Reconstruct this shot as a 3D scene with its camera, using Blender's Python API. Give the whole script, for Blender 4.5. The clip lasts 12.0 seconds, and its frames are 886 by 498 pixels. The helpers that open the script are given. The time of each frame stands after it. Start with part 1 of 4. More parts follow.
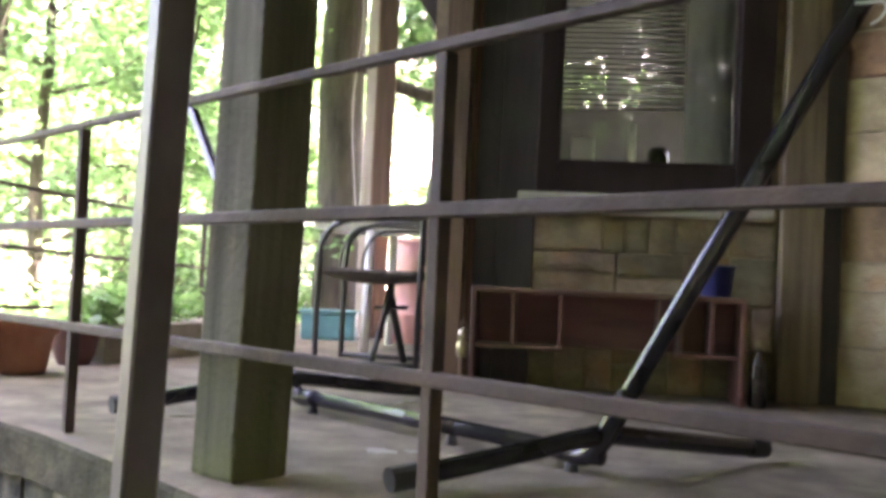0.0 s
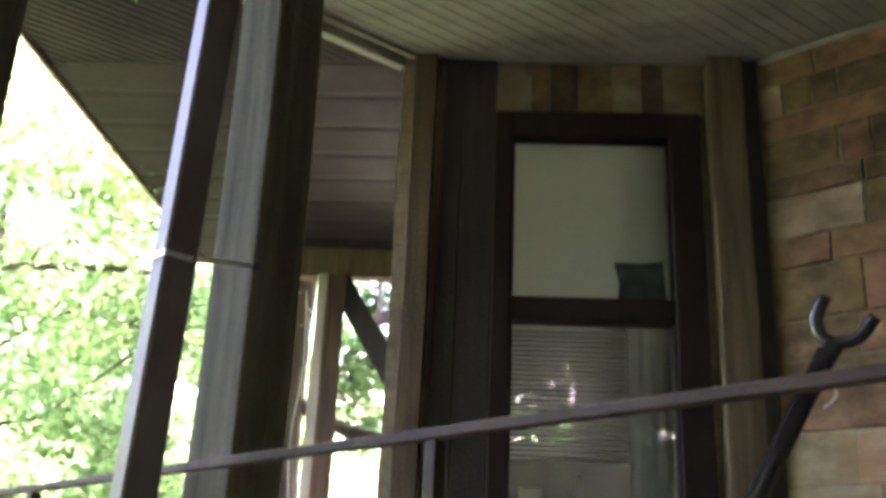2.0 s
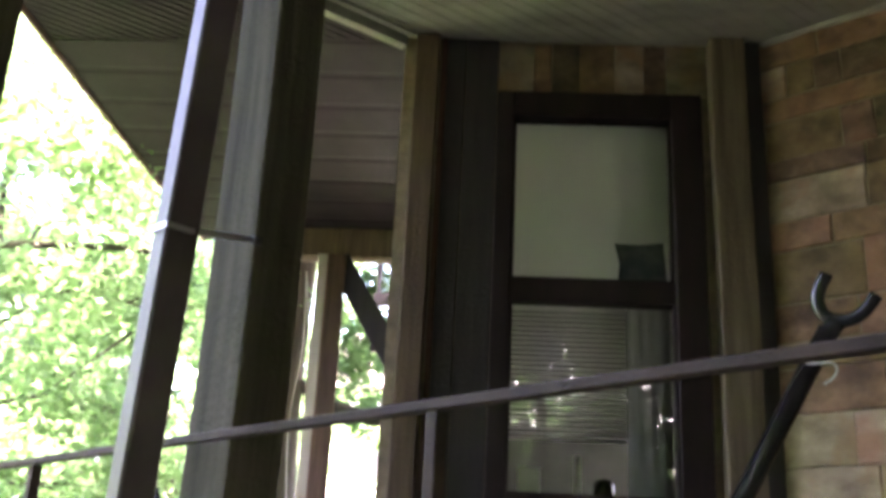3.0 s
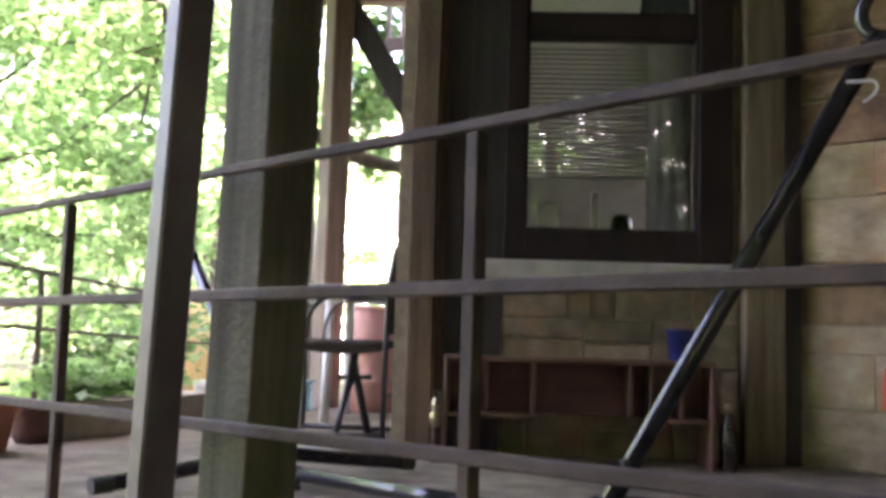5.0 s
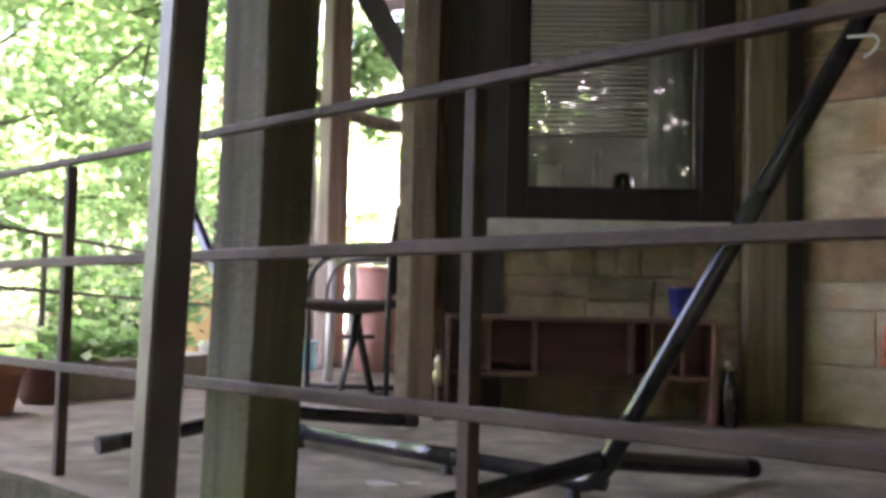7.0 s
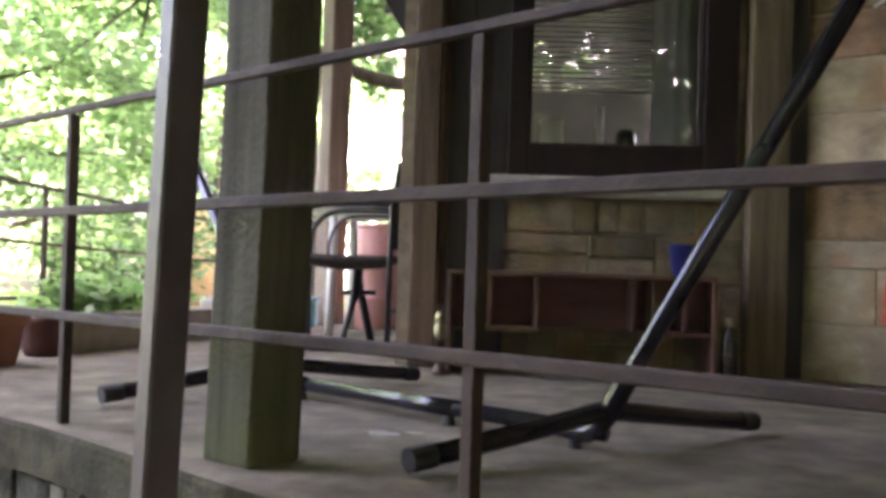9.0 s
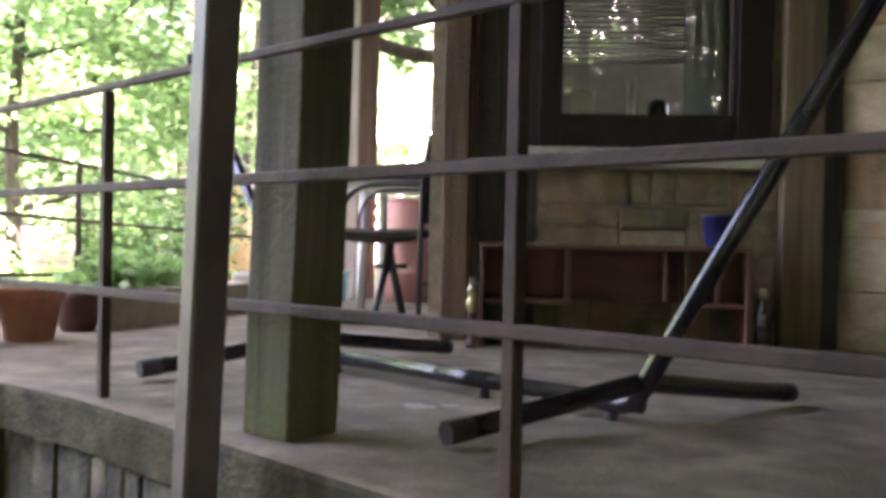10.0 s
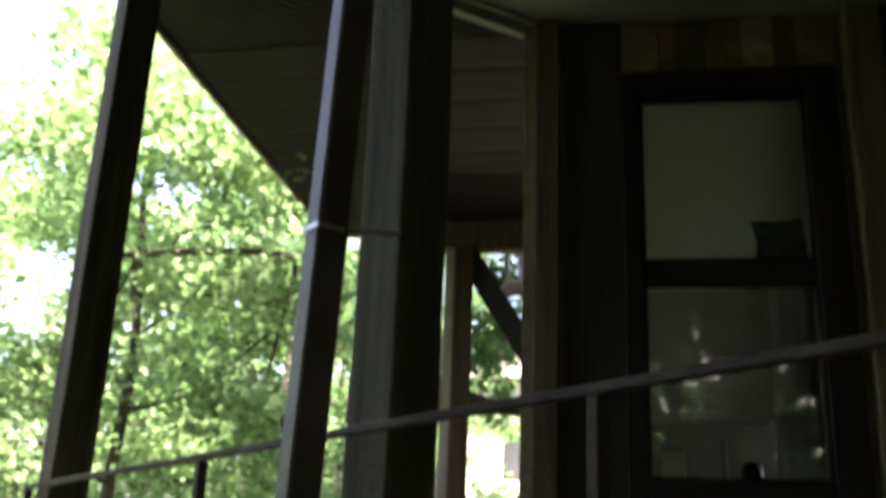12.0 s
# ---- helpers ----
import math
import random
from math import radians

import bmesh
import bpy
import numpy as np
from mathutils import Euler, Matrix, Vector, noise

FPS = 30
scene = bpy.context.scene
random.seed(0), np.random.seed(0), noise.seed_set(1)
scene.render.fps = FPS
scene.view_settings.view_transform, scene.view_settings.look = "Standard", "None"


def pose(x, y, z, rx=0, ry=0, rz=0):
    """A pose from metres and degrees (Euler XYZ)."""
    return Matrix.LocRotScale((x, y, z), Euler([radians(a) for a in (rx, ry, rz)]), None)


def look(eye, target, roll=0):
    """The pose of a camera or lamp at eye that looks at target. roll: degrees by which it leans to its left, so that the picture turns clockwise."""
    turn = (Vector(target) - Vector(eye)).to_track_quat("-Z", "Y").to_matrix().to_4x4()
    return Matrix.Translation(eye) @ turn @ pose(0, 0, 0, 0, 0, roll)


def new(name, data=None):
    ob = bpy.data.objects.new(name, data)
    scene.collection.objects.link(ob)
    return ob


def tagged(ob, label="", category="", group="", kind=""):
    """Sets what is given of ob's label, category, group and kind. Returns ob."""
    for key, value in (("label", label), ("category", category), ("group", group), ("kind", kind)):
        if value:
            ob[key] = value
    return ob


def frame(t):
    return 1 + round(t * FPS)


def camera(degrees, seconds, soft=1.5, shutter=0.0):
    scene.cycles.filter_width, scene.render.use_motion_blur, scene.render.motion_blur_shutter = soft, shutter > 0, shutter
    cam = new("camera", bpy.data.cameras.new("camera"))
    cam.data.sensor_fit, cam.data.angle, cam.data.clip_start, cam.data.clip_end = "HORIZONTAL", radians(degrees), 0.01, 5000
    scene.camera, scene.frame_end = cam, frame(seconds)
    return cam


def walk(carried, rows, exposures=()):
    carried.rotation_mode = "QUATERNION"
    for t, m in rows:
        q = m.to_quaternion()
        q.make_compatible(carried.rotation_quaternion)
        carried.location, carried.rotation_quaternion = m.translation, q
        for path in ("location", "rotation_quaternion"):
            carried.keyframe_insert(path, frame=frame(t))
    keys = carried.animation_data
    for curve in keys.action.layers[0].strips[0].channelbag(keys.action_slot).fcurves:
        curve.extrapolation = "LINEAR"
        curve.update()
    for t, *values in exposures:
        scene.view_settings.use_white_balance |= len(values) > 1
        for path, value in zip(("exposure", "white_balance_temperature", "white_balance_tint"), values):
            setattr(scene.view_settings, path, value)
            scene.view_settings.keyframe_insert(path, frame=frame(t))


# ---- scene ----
cam = camera(47.5, 12.0, soft=3.8, shutter=0.5)
PATH = [
    (0, (0.508, 0.132, 0.446), (0.059, 2.08, 0.503), 2.7),
    (0.5, (0.504, 0.089, 0.463), (0.083, 2.037, 0.631), 2.5),
    (1, (0.407, 0.097, 0.491), (0.029, 2.019, 0.896), 2.3),
    (1.5, (0.408, 0.096, 0.505), (0.067, 1.991, 1.049), 2.8),
    (2, (0.418, 0.062, 0.525), (0.106, 1.911, 1.221), 2.6),
    (2.5, (0.424, 0.052, 0.517), (0.107, 1.878, 1.27), 2.9),
    (3, (0.412, 0.069, 0.507), (0.101, 1.929, 1.173), 3.0),
    (3.5, (0.403, 0.077, 0.496), (0.09, 1.974, 1.048), 2.9),
    (3.7, (0.395, 0.079, 0.493), (0.079, 1.991, 0.987), 3.2),
    (5.3, (0.355, 0.091, 0.458), (0.03, 2.059, 0.61), 1.5),
    (5.5, (0.356, 0.091, 0.46), (0.029, 2.059, 0.598), 1.4),
    (6, (0.36, 0.091, 0.459), (0.044, 2.061, 0.588), 1.4),
    (6.5, (0.358, 0.09, 0.457), (0.029, 2.06, 0.575), 1.5),
    (7, (0.364, 0.085, 0.456), (0.038, 2.055, 0.566), 1.4),
    (8.8, (0.34, 0.101, 0.449), (0.023, 2.075, 0.481), 2.3),
    (9, (0.354, 0.086, 0.432), (0.031, 2.059, 0.465), 1.8),
    (9.5, (0.338, 0.081, 0.43), (-0.012, 2.05, 0.435), 1.5),
    (10, (0.336, 0.086, 0.432), (-0.039, 2.051, 0.41), 1.3),
    (10.5, (0.327, 0.082, 0.425), (-0.128, 2.029, 0.374), 1.4),
    (11, (0.344, 0.089, 0.46), (-0.217, 1.995, 0.693), 2.1),
    (11.5, (0.352, 0.071, 0.476), (-0.211, 1.939, 0.915), 1.8),
    (12, (0.365, 0.041, 0.494), (-0.178, 1.857, 1.133), 2.4),
]
walk(cam, [(t, look(eye, target, roll)) for t, eye, target, roll in PATH],
     exposures=[(0, 5.78, 7050, 41), (2.5, 5.44, 6750, 39), (5.0, 5.34, 6920, 42), (10.0, 5.33, 6980, 43), (10.6, 5.25, 6980, 43), (11.1, 4.05, 7050, 27), (12.0, 3.45, 7100, 25)])

# ---- light ----
world = bpy.data.worlds.new("sky")
scene.world = world
world.use_nodes = True
wn = world.node_tree.nodes
sky = wn.new("ShaderNodeTexSky")
sky.sky_type = "NISHITA"
sky.sun_disc = False
sky.sun_elevation = radians(57)
sky.sun_rotation = radians(140)
sky.dust_density = 7.0
wn["Background"].inputs["Strength"].default_value = 0.15
world.node_tree.links.new(sky.outputs["Color"], wn["Background"].inputs["Color"])
sun_data = bpy.data.lights.new("sun", "SUN")
sun_data.energy, sun_data.angle, sun_data.color = 5.0, radians(0.6), (1.0, 0.95, 0.86)
sun = new("sun", sun_data)
sun.matrix_world = look((math.sin(radians(140)) * 20, math.cos(radians(140)) * 20, 31), (0, 0, 0))

# ---- materials ----


def mat(name, dark, light, scale=(4, 4, 4), rough=0.7, bump=0.3, stain=0.35, stain_scale=1.2, rnd=0.0, metal=0.0, stain_col=(0.05, 0.05, 0.04), detail=6.0, fine=60.0, spec=0.5, rust=None):
    m = bpy.data.materials.new(name)
    m.use_nodes = True
    nt = m.node_tree
    nd, lk = nt.nodes, nt.links
    bs = nd["Principled BSDF"]
    tc = nd.new("ShaderNodeTexCoord")
    mp = nd.new("ShaderNodeMapping")
    mp.inputs["Scale"].default_value = scale
    lk.new(tc.outputs["Object"], mp.inputs["Vector"])
    n1 = nd.new("ShaderNodeTexNoise")
    n1.inputs["Scale"].default_value = 1.0
    n1.inputs["Detail"].default_value = detail
    n1.inputs["Roughness"].default_value = 0.62
    lk.new(mp.outputs[0], n1.inputs["Vector"])
    rp = nd.new("ShaderNodeValToRGB")
    rp.color_ramp.elements[0].position, rp.color_ramp.elements[1].position = 0.33, 0.68
    rp.color_ramp.elements[0].color, rp.color_ramp.elements[1].color = (*dark, 1), (*light, 1)
    lk.new(n1.outputs["Fac"], rp.inputs["Fac"])
    col = rp.outputs["Color"]
    n2 = nd.new("ShaderNodeTexNoise")
    n2.inputs["Scale"].default_value = stain_scale
    n2.inputs["Detail"].default_value = 5.0
    lk.new(tc.outputs["Object"], n2.inputs["Vector"])
    r2 = nd.new("ShaderNodeMapRange")
    r2.inputs["From Min"].default_value, r2.inputs["From Max"].default_value = 0.45, 0.72
    r2.inputs["To Min"].default_value, r2.inputs["To Max"].default_value = 0.0, stain
    lk.new(n2.outputs["Fac"], r2.inputs["Value"])
    mx = nd.new("ShaderNodeMix")
    mx.data_type = "RGBA"
    mx.inputs["B"].default_value = (*stain_col, 1)
    lk.new(r2.outputs[0], mx.inputs["Factor"])
    lk.new(col, mx.inputs["A"])
    col = mx.outputs["Result"]
    if rust:
        n4 = nd.new("ShaderNodeTexNoise")
        n4.noise_dimensions = "4D"
        n4.inputs["Scale"].default_value = 5.5
        n4.inputs["Detail"].default_value = 3.0
        oj = nd.new("ShaderNodeObjectInfo")
        mw = nd.new("ShaderNodeMath")
        mw.operation = "MULTIPLY"
        mw.inputs[1].default_value = 50.0
        lk.new(oj.outputs["Random"], mw.inputs[0])
        lk.new(mw.outputs[0], n4.inputs["W"])
        lk.new(tc.outputs["Object"], n4.inputs["Vector"])
        r4 = nd.new("ShaderNodeMapRange")
        r4.inputs["From Min"].default_value, r4.inputs["From Max"].default_value = 0.5, 0.66
        r4.inputs["To Max"].default_value = 0.7
        lk.new(n4.outputs["Fac"], r4.inputs["Value"])
        m4 = nd.new("ShaderNodeMix")
        m4.data_type = "RGBA"
        m4.inputs["B"].default_value = (*rust, 1)
        lk.new(r4.outputs[0], m4.inputs["Factor"])
        lk.new(col, m4.inputs["A"])
        col = m4.outputs["Result"]
    if rnd:
        oi = nd.new("ShaderNodeObjectInfo")
        hs = nd.new("ShaderNodeHueSaturation")
        mr = nd.new("ShaderNodeMapRange")
        mr.inputs["To Min"].default_value, mr.inputs["To Max"].default_value = 1 - rnd, 1 + rnd
        lk.new(oi.outputs["Random"], mr.inputs["Value"])
        lk.new(mr.outputs[0], hs.inputs["Value"])
        mh = nd.new("ShaderNodeMapRange")
        mh.inputs["To Min"].default_value, mh.inputs["To Max"].default_value = 0.525, 0.475
        lk.new(oi.outputs["Random"], mh.inputs["Value"])
        lk.new(mh.outputs[0], hs.inputs["Hue"])
        lk.new(col, hs.inputs["Color"])
        col = hs.outputs["Color"]
    lk.new(col, bs.inputs["Base Color"])
    bs.inputs["Roughness"].default_value = rough
    bs.inputs["Metallic"].default_value = metal
    bs.inputs["Specular IOR Level"].default_value = spec
    if bump:
        n3 = nd.new("ShaderNodeTexNoise")
        n3.inputs["Scale"].default_value = fine
        n3.inputs["Detail"].default_value = 4.0
        lk.new(tc.outputs["Object"], n3.inputs["Vector"])
        ad = nd.new("ShaderNodeMath")
        ad.operation = "ADD"
        lk.new(n1.outputs["Fac"], ad.inputs[0])
        lk.new(n3.outputs["Fac"], ad.inputs[1])
        bp = nd.new("ShaderNodeBump")
        bp.inputs["Strength"].default_value = bump
        bp.inputs["Distance"].default_value = 0.01
        lk.new(ad.outputs[0], bp.inputs["Height"])
        lk.new(bp.outputs[0], bs.inputs["Normal"])
    return m


def add_moss(m, colour, height, amount):
    """Green algae growing up the foot of a timber, in uneven patches."""
    nd, lk = m.node_tree.nodes, m.node_tree.links
    bs = nd["Principled BSDF"]
    src = bs.inputs["Base Color"].links[0].from_socket
    tc, sep, ns = nd.new("ShaderNodeTexCoord"), nd.new("ShaderNodeSeparateXYZ"), nd.new("ShaderNodeTexNoise")
    ns.inputs["Scale"].default_value = 9.0
    ns.inputs["Detail"].default_value = 6.0
    lk.new(tc.outputs["Object"], sep.inputs[0])
    lk.new(tc.outputs["Object"], ns.inputs["Vector"])
    mr = nd.new("ShaderNodeMapRange")
    mr.inputs["From Min"].default_value, mr.inputs["From Max"].default_value = 0.0, height
    mr.inputs["To Min"].default_value, mr.inputs["To Max"].default_value = 1.0, 0.0
    lk.new(sep.outputs["Z"], mr.inputs["Value"])
    ml = nd.new("ShaderNodeMath")
    ml.operation = "MULTIPLY"
    lk.new(mr.outputs[0], ml.inputs[0])
    lk.new(ns.outputs["Fac"], ml.inputs[1])
    m2 = nd.new("ShaderNodeMapRange")
    m2.inputs["From Min"].default_value, m2.inputs["From Max"].default_value = 0.15, 0.5
    m2.inputs["To Max"].default_value = amount
    lk.new(ml.outputs[0], m2.inputs["Value"])
    mx = nd.new("ShaderNodeMix")
    mx.data_type = "RGBA"
    mx.inputs["B"].default_value = (*colour, 1)
    lk.new(m2.outputs[0], mx.inputs["Factor"])
    lk.new(src, mx.inputs["A"])
    lk.new(mx.outputs["Result"], bs.inputs["Base Color"])


def leaf_mat(name, a, b, c, trans=0.58):
    m = bpy.data.materials.new(name)
    m.use_nodes = True
    nt = m.node_tree
    nd, lk = nt.nodes, nt.links
    nd.remove(nd["Principled BSDF"])
    geo = nd.new("ShaderNodeNewGeometry")
    rp = nd.new("ShaderNodeValToRGB")
    rp.color_ramp.elements[0].color, rp.color_ramp.elements[1].color = (*a, 1), (*c, 1)
    e = rp.color_ramp.elements.new(0.5)
    e.color = (*b, 1)
    lk.new(geo.outputs["Random Per Island"], rp.inputs["Fac"])
    df = nd.new("ShaderNodeBsdfDiffuse")
    tr = nd.new("ShaderNodeBsdfTranslucent")
    gl = nd.new("ShaderNodeBsdfGlossy")
    gl.inputs["Roughness"].default_value = 0.45
    mx, mg = nd.new("ShaderNodeMixShader"), nd.new("ShaderNodeMixShader")
    mx.inputs[0].default_value, mg.inputs[0].default_value = trans, 0.04
    lk.new(rp.outputs[0], df.inputs["Color"])
    lk.new(rp.outputs[0], tr.inputs["Color"])
    lk.new(df.outputs[0], mx.inputs[1])
    lk.new(tr.outputs[0], mx.inputs[2])
    lk.new(mx.outputs[0], mg.inputs[1])
    lk.new(gl.outputs[0], mg.inputs[2])
    lk.new(mg.outputs[0], nd["Material Output"].inputs["Surface"])
    return m


def glass_mat(name):
    m = bpy.data.materials.new(name)
    m.use_nodes = True
    nt = m.node_tree
    nd, lk = nt.nodes, nt.links
    nd.remove(nd["Principled BSDF"])
    fr = nd.new("ShaderNodeFresnel")
    fr.inputs["IOR"].default_value = 1.75
    tp, gl, mx = nd.new("ShaderNodeBsdfTransparent"), nd.new("ShaderNodeBsdfGlossy"), nd.new("ShaderNodeMixShader")
    tp.inputs["Color"].default_value = (0.98, 0.99, 0.98, 1)
    gl.inputs["Roughness"].default_value = 0.015
    lk.new(fr.outputs[0], mx.inputs[0])
    lk.new(tp.outputs[0], mx.inputs[1])
    lk.new(gl.outputs[0], mx.inputs[2])
    lk.new(mx.outputs[0], nd["Material Output"].inputs["Surface"])
    return m


M_CONCRETE = mat("worn concrete", (0.105, 0.084, 0.059), (0.225, 0.183, 0.133), (6, 6, 6), 0.95, 0.6, 0.8, 1.6, stain_col=(0.075, 0.062, 0.044), rust=(0.085, 0.075, 0.05), spec=0.25)
# Moss colour, deepened to put the slab front's shade into it.
M_EDGESHADE = mat("mossy concrete", (0.022, 0.02, 0.0115), (0.085, 0.077, 0.049), (9, 9, 9), 0.95, 0.8, 0.7, 3.0, stain_col=(0.03, 0.032, 0.014), spec=0.2)
# Paler than the slab: sunlight on the kerb is put into the colour.
M_KERB = mat("concrete kerb, sunlight in colour", (0.24, 0.21, 0.16), (0.38, 0.34, 0.27), (5, 5, 5), 0.9, 0.4, 0.4, 2.0, stain_col=(0.14, 0.13, 0.08))
M_SPOT = mat("dried plaster", (0.2, 0.18, 0.15), (0.32, 0.3, 0.26), (30, 30, 30), 0.9, 0.3)
# Blotched stone, coloured near black to hold the shade under the slab.
M_FOOT = mat("blotched stone, shade in colour", (0.006, 0.006, 0.004), (0.15, 0.14, 0.1), (7, 7, 7), 0.95, 1.0, 0.9, 6.0, rnd=0.4, stain_col=(0.016, 0.017, 0.01))
M_STONE = mat("sandstone block", (0.16, 0.128, 0.085), (0.37, 0.31, 0.215), (5, 5, 9), 0.88, 0.7, 0.8, 4.5, rnd=0.3, stain_col=(0.085, 0.062, 0.04), rust=(0.26, 0.15, 0.068))
M_REDSTONE = mat("rust brown sandstone block", (0.15, 0.088, 0.05), (0.31, 0.2, 0.115), (6, 6, 9), 0.88, 0.8, 0.9, 7.0, rnd=0.25, stain_col=(0.06, 0.042, 0.03), rust=(0.25, 0.155, 0.075))
M_TANSTONE = mat("pale tan sandstone block", (0.27, 0.21, 0.13), (0.52, 0.43, 0.28), (5, 5, 9), 0.88, 0.7, 0.6, 4.5, rnd=0.2, stain_col=(0.15, 0.11, 0.07), rust=(0.34, 0.2, 0.09))
# Brown stone of the upper courses, darkened for shade below the ceiling.
M_SHADESTONE = mat("brown stone darkened for eave shade", (0.075, 0.05, 0.033), (0.2, 0.138, 0.088), (7, 7, 10), 0.9, 0.9, 0.8, 7.0, rnd=0.3, stain_col=(0.035, 0.027, 0.02), rust=(0.15, 0.085, 0.045))
M_MORTAR = mat("lime mortar", (0.2, 0.16, 0.11), (0.33, 0.27, 0.185), (14, 14, 14), 0.95, 0.4)
M_SILL = mat("pale stone sill", (0.36, 0.34, 0.28), (0.52, 0.5, 0.43), (7, 7, 7), 0.85, 0.4, 0.35, 3.0)
M_POST = mat("weathered timber", (0.042, 0.038, 0.027), (0.13, 0.119, 0.09), (15, 15, 0.7), 0.9, 0.6, 0.6, 3.2, rnd=0.08, stain_col=(0.066, 0.065, 0.05), spec=0.2)
add_moss(M_POST, (0.075, 0.09, 0.028), 0.6, 0.6)
M_TIMBER = mat("brown rough timber", (0.078, 0.043, 0.026), (0.19, 0.114, 0.071), (22, 22, 1.4), 0.8, 0.5, 0.4, 2.0, rnd=0.12)
M_PINE = mat("yellowed rough timber", (0.09, 0.068, 0.042), (0.22, 0.17, 0.108), (20, 20, 1.2), 0.85, 0.5, 0.5, 2.0, stain_col=(0.08, 0.065, 0.04))
# Light falling on the far post's left side, put into a pale colour.
M_LITSIDE = mat("post side, light in colour", (0.34, 0.28, 0.23), (0.52, 0.45, 0.38), (22, 22, 1.4), 0.85, 0.4, 0.3, 2.0)
M_DARKWOOD = mat("dark stained planks", (0.017, 0.0125, 0.0145), (0.041, 0.031, 0.034), (20, 20, 1.5), 0.6, 0.4, 0.4, 2.0, rnd=0.2)
M_FRAME = mat("dark brown window paint", (0.012, 0.007, 0.007), (0.024, 0.013, 0.013), (18, 18, 2), 0.6, 0.25, 0.3, 3.0, stain_col=(0.035, 0.026, 0.024), spec=0.25)
M_SOFFIT = mat("brown ribbed soffit", (0.018, 0.011, 0.0145), (0.032, 0.02, 0.026), (4, 4, 4), 0.6, 0.1, 0.3, 1.0, spec=0.2)
M_CEIL = mat("aged white beadboard", (0.25, 0.255, 0.21), (0.42, 0.42, 0.35), (2, 5, 6), 0.75, 0.2, 0.6, 1.3, stain_col=(0.25, 0.23, 0.15))
M_RAIL = mat("brown painted iron", (0.03, 0.021, 0.017), (0.06, 0.043, 0.035), (9, 9, 9), 0.72, 0.35, 0.4, 6.0, stain_col=(0.1, 0.06, 0.042), spec=0.25)
M_SPOUT = mat("brown metal downspout", (0.036, 0.026, 0.03), (0.062, 0.047, 0.053), (6, 6, 2), 0.5, 0.12, 0.3, 3.0, stain_col=(0.2, 0.19, 0.18))
M_STRAP = mat("galvanised strap", (0.35, 0.35, 0.36), (0.5, 0.5, 0.5), (20, 20, 20), 0.4, 0.1, metal=0.8)
M_STAND = mat("blue black powder coat", (0.011, 0.0105, 0.014), (0.02, 0.019, 0.026), (12, 12, 12), 0.19, 0.04, 0.3, 7.0, stain_col=(0.06, 0.05, 0.05), spec=0.5)
M_CAP = mat("black rubber", (0.012, 0.012, 0.013), (0.025, 0.025, 0.025), (20, 20, 20), 0.7, 0.2)
M_WHITEHOOK = mat("white coated steel", (0.42, 0.42, 0.4), (0.55, 0.55, 0.52), (20, 20, 20), 0.35, 0.05, 0.1)
M_BENCH = mat("reddish brown board", (0.062, 0.021, 0.014), (0.12, 0.045, 0.028), (2.5, 20, 20), 0.6, 0.25, 0.4, 3.0, rnd=0.15)
M_BENCHEDGE = mat("worn board edge", (0.085, 0.036, 0.024), (0.17, 0.08, 0.052), (3, 22, 22), 0.6, 0.2, 0.3, 4.0, rnd=0.1)
M_TERRA = mat("terracotta", (0.27, 0.1, 0.058), (0.4, 0.17, 0.103), (7, 7, 7), 0.8, 0.2, 0.35, 4.0, stain_col=(0.3, 0.2, 0.15))
M_BROWNPOT = mat("dark glazed clay", (0.06, 0.018, 0.013), (0.11, 0.036, 0.026), (8, 8, 8), 0.7, 0.15, 0.4, 4.0)
M_SOIL = mat("potting soil", (0.03, 0.022, 0.015), (0.07, 0.05, 0.035), (30, 30, 30), 0.95, 0.8)
M_BLUE = mat("blue plastic", (0.007, 0.012, 0.075), (0.011, 0.019, 0.11), (8, 8, 8), 0.4, 0.05, 0.2, 6.0)
M_ORANGE = mat("orange plastic", (0.55, 0.09, 0.03), (0.7, 0.14, 0.045), (8, 8, 8), 0.45, 0.05, 0.2, 6.0)
# Pink raised in brightness to hold the sunlight on the barrel.
M_PINK = mat("pink plastic lightened for sun", (0.62, 0.3, 0.27), (0.74, 0.4, 0.36), (5, 5, 5), 0.55, 0.08, 0.35, 2.5, stain_col=(0.35, 0.14, 0.12))
M_TEAL = mat("teal plastic", (0.05, 0.16, 0.18), (0.08, 0.24, 0.26), (8, 8, 8), 0.5, 0.05, 0.25)
M_YELLOW = mat("pale ochre glazed clay", (0.64, 0.4, 0.19), (0.78, 0.56, 0.33), (5, 5, 3), 0.5, 0.1, 0.3, 2.5, stain_col=(0.55, 0.28, 0.13))
M_WHITE = mat("white painted metal", (0.62, 0.61, 0.58), (0.78, 0.77, 0.74), (8, 8, 8), 0.5, 0.08, 0.25, 4.0, stain_col=(0.45, 0.42, 0.36))
M_GREYTOP = mat("grey table top", (0.32, 0.31, 0.3), (0.45, 0.44, 0.42), (8, 8, 8), 0.5, 0.1, 0.3, 3.0)
M_BLACK = mat("black enamelled tube", (0.015, 0.014, 0.014), (0.035, 0.032, 0.03), (12, 12, 12), 0.35, 0.1, 0.3, 6.0)
M_SEAT = mat("dark woven seat", (0.03, 0.024, 0.02), (0.07, 0.055, 0.045), (70, 70, 30), 0.8, 0.5)
M_BRASS = mat("tarnished brass", (0.2, 0.16, 0.1), (0.5, 0.42, 0.28), (25, 25, 25), 0.28, 0.2, 0.6, 12.0, metal=0.7)
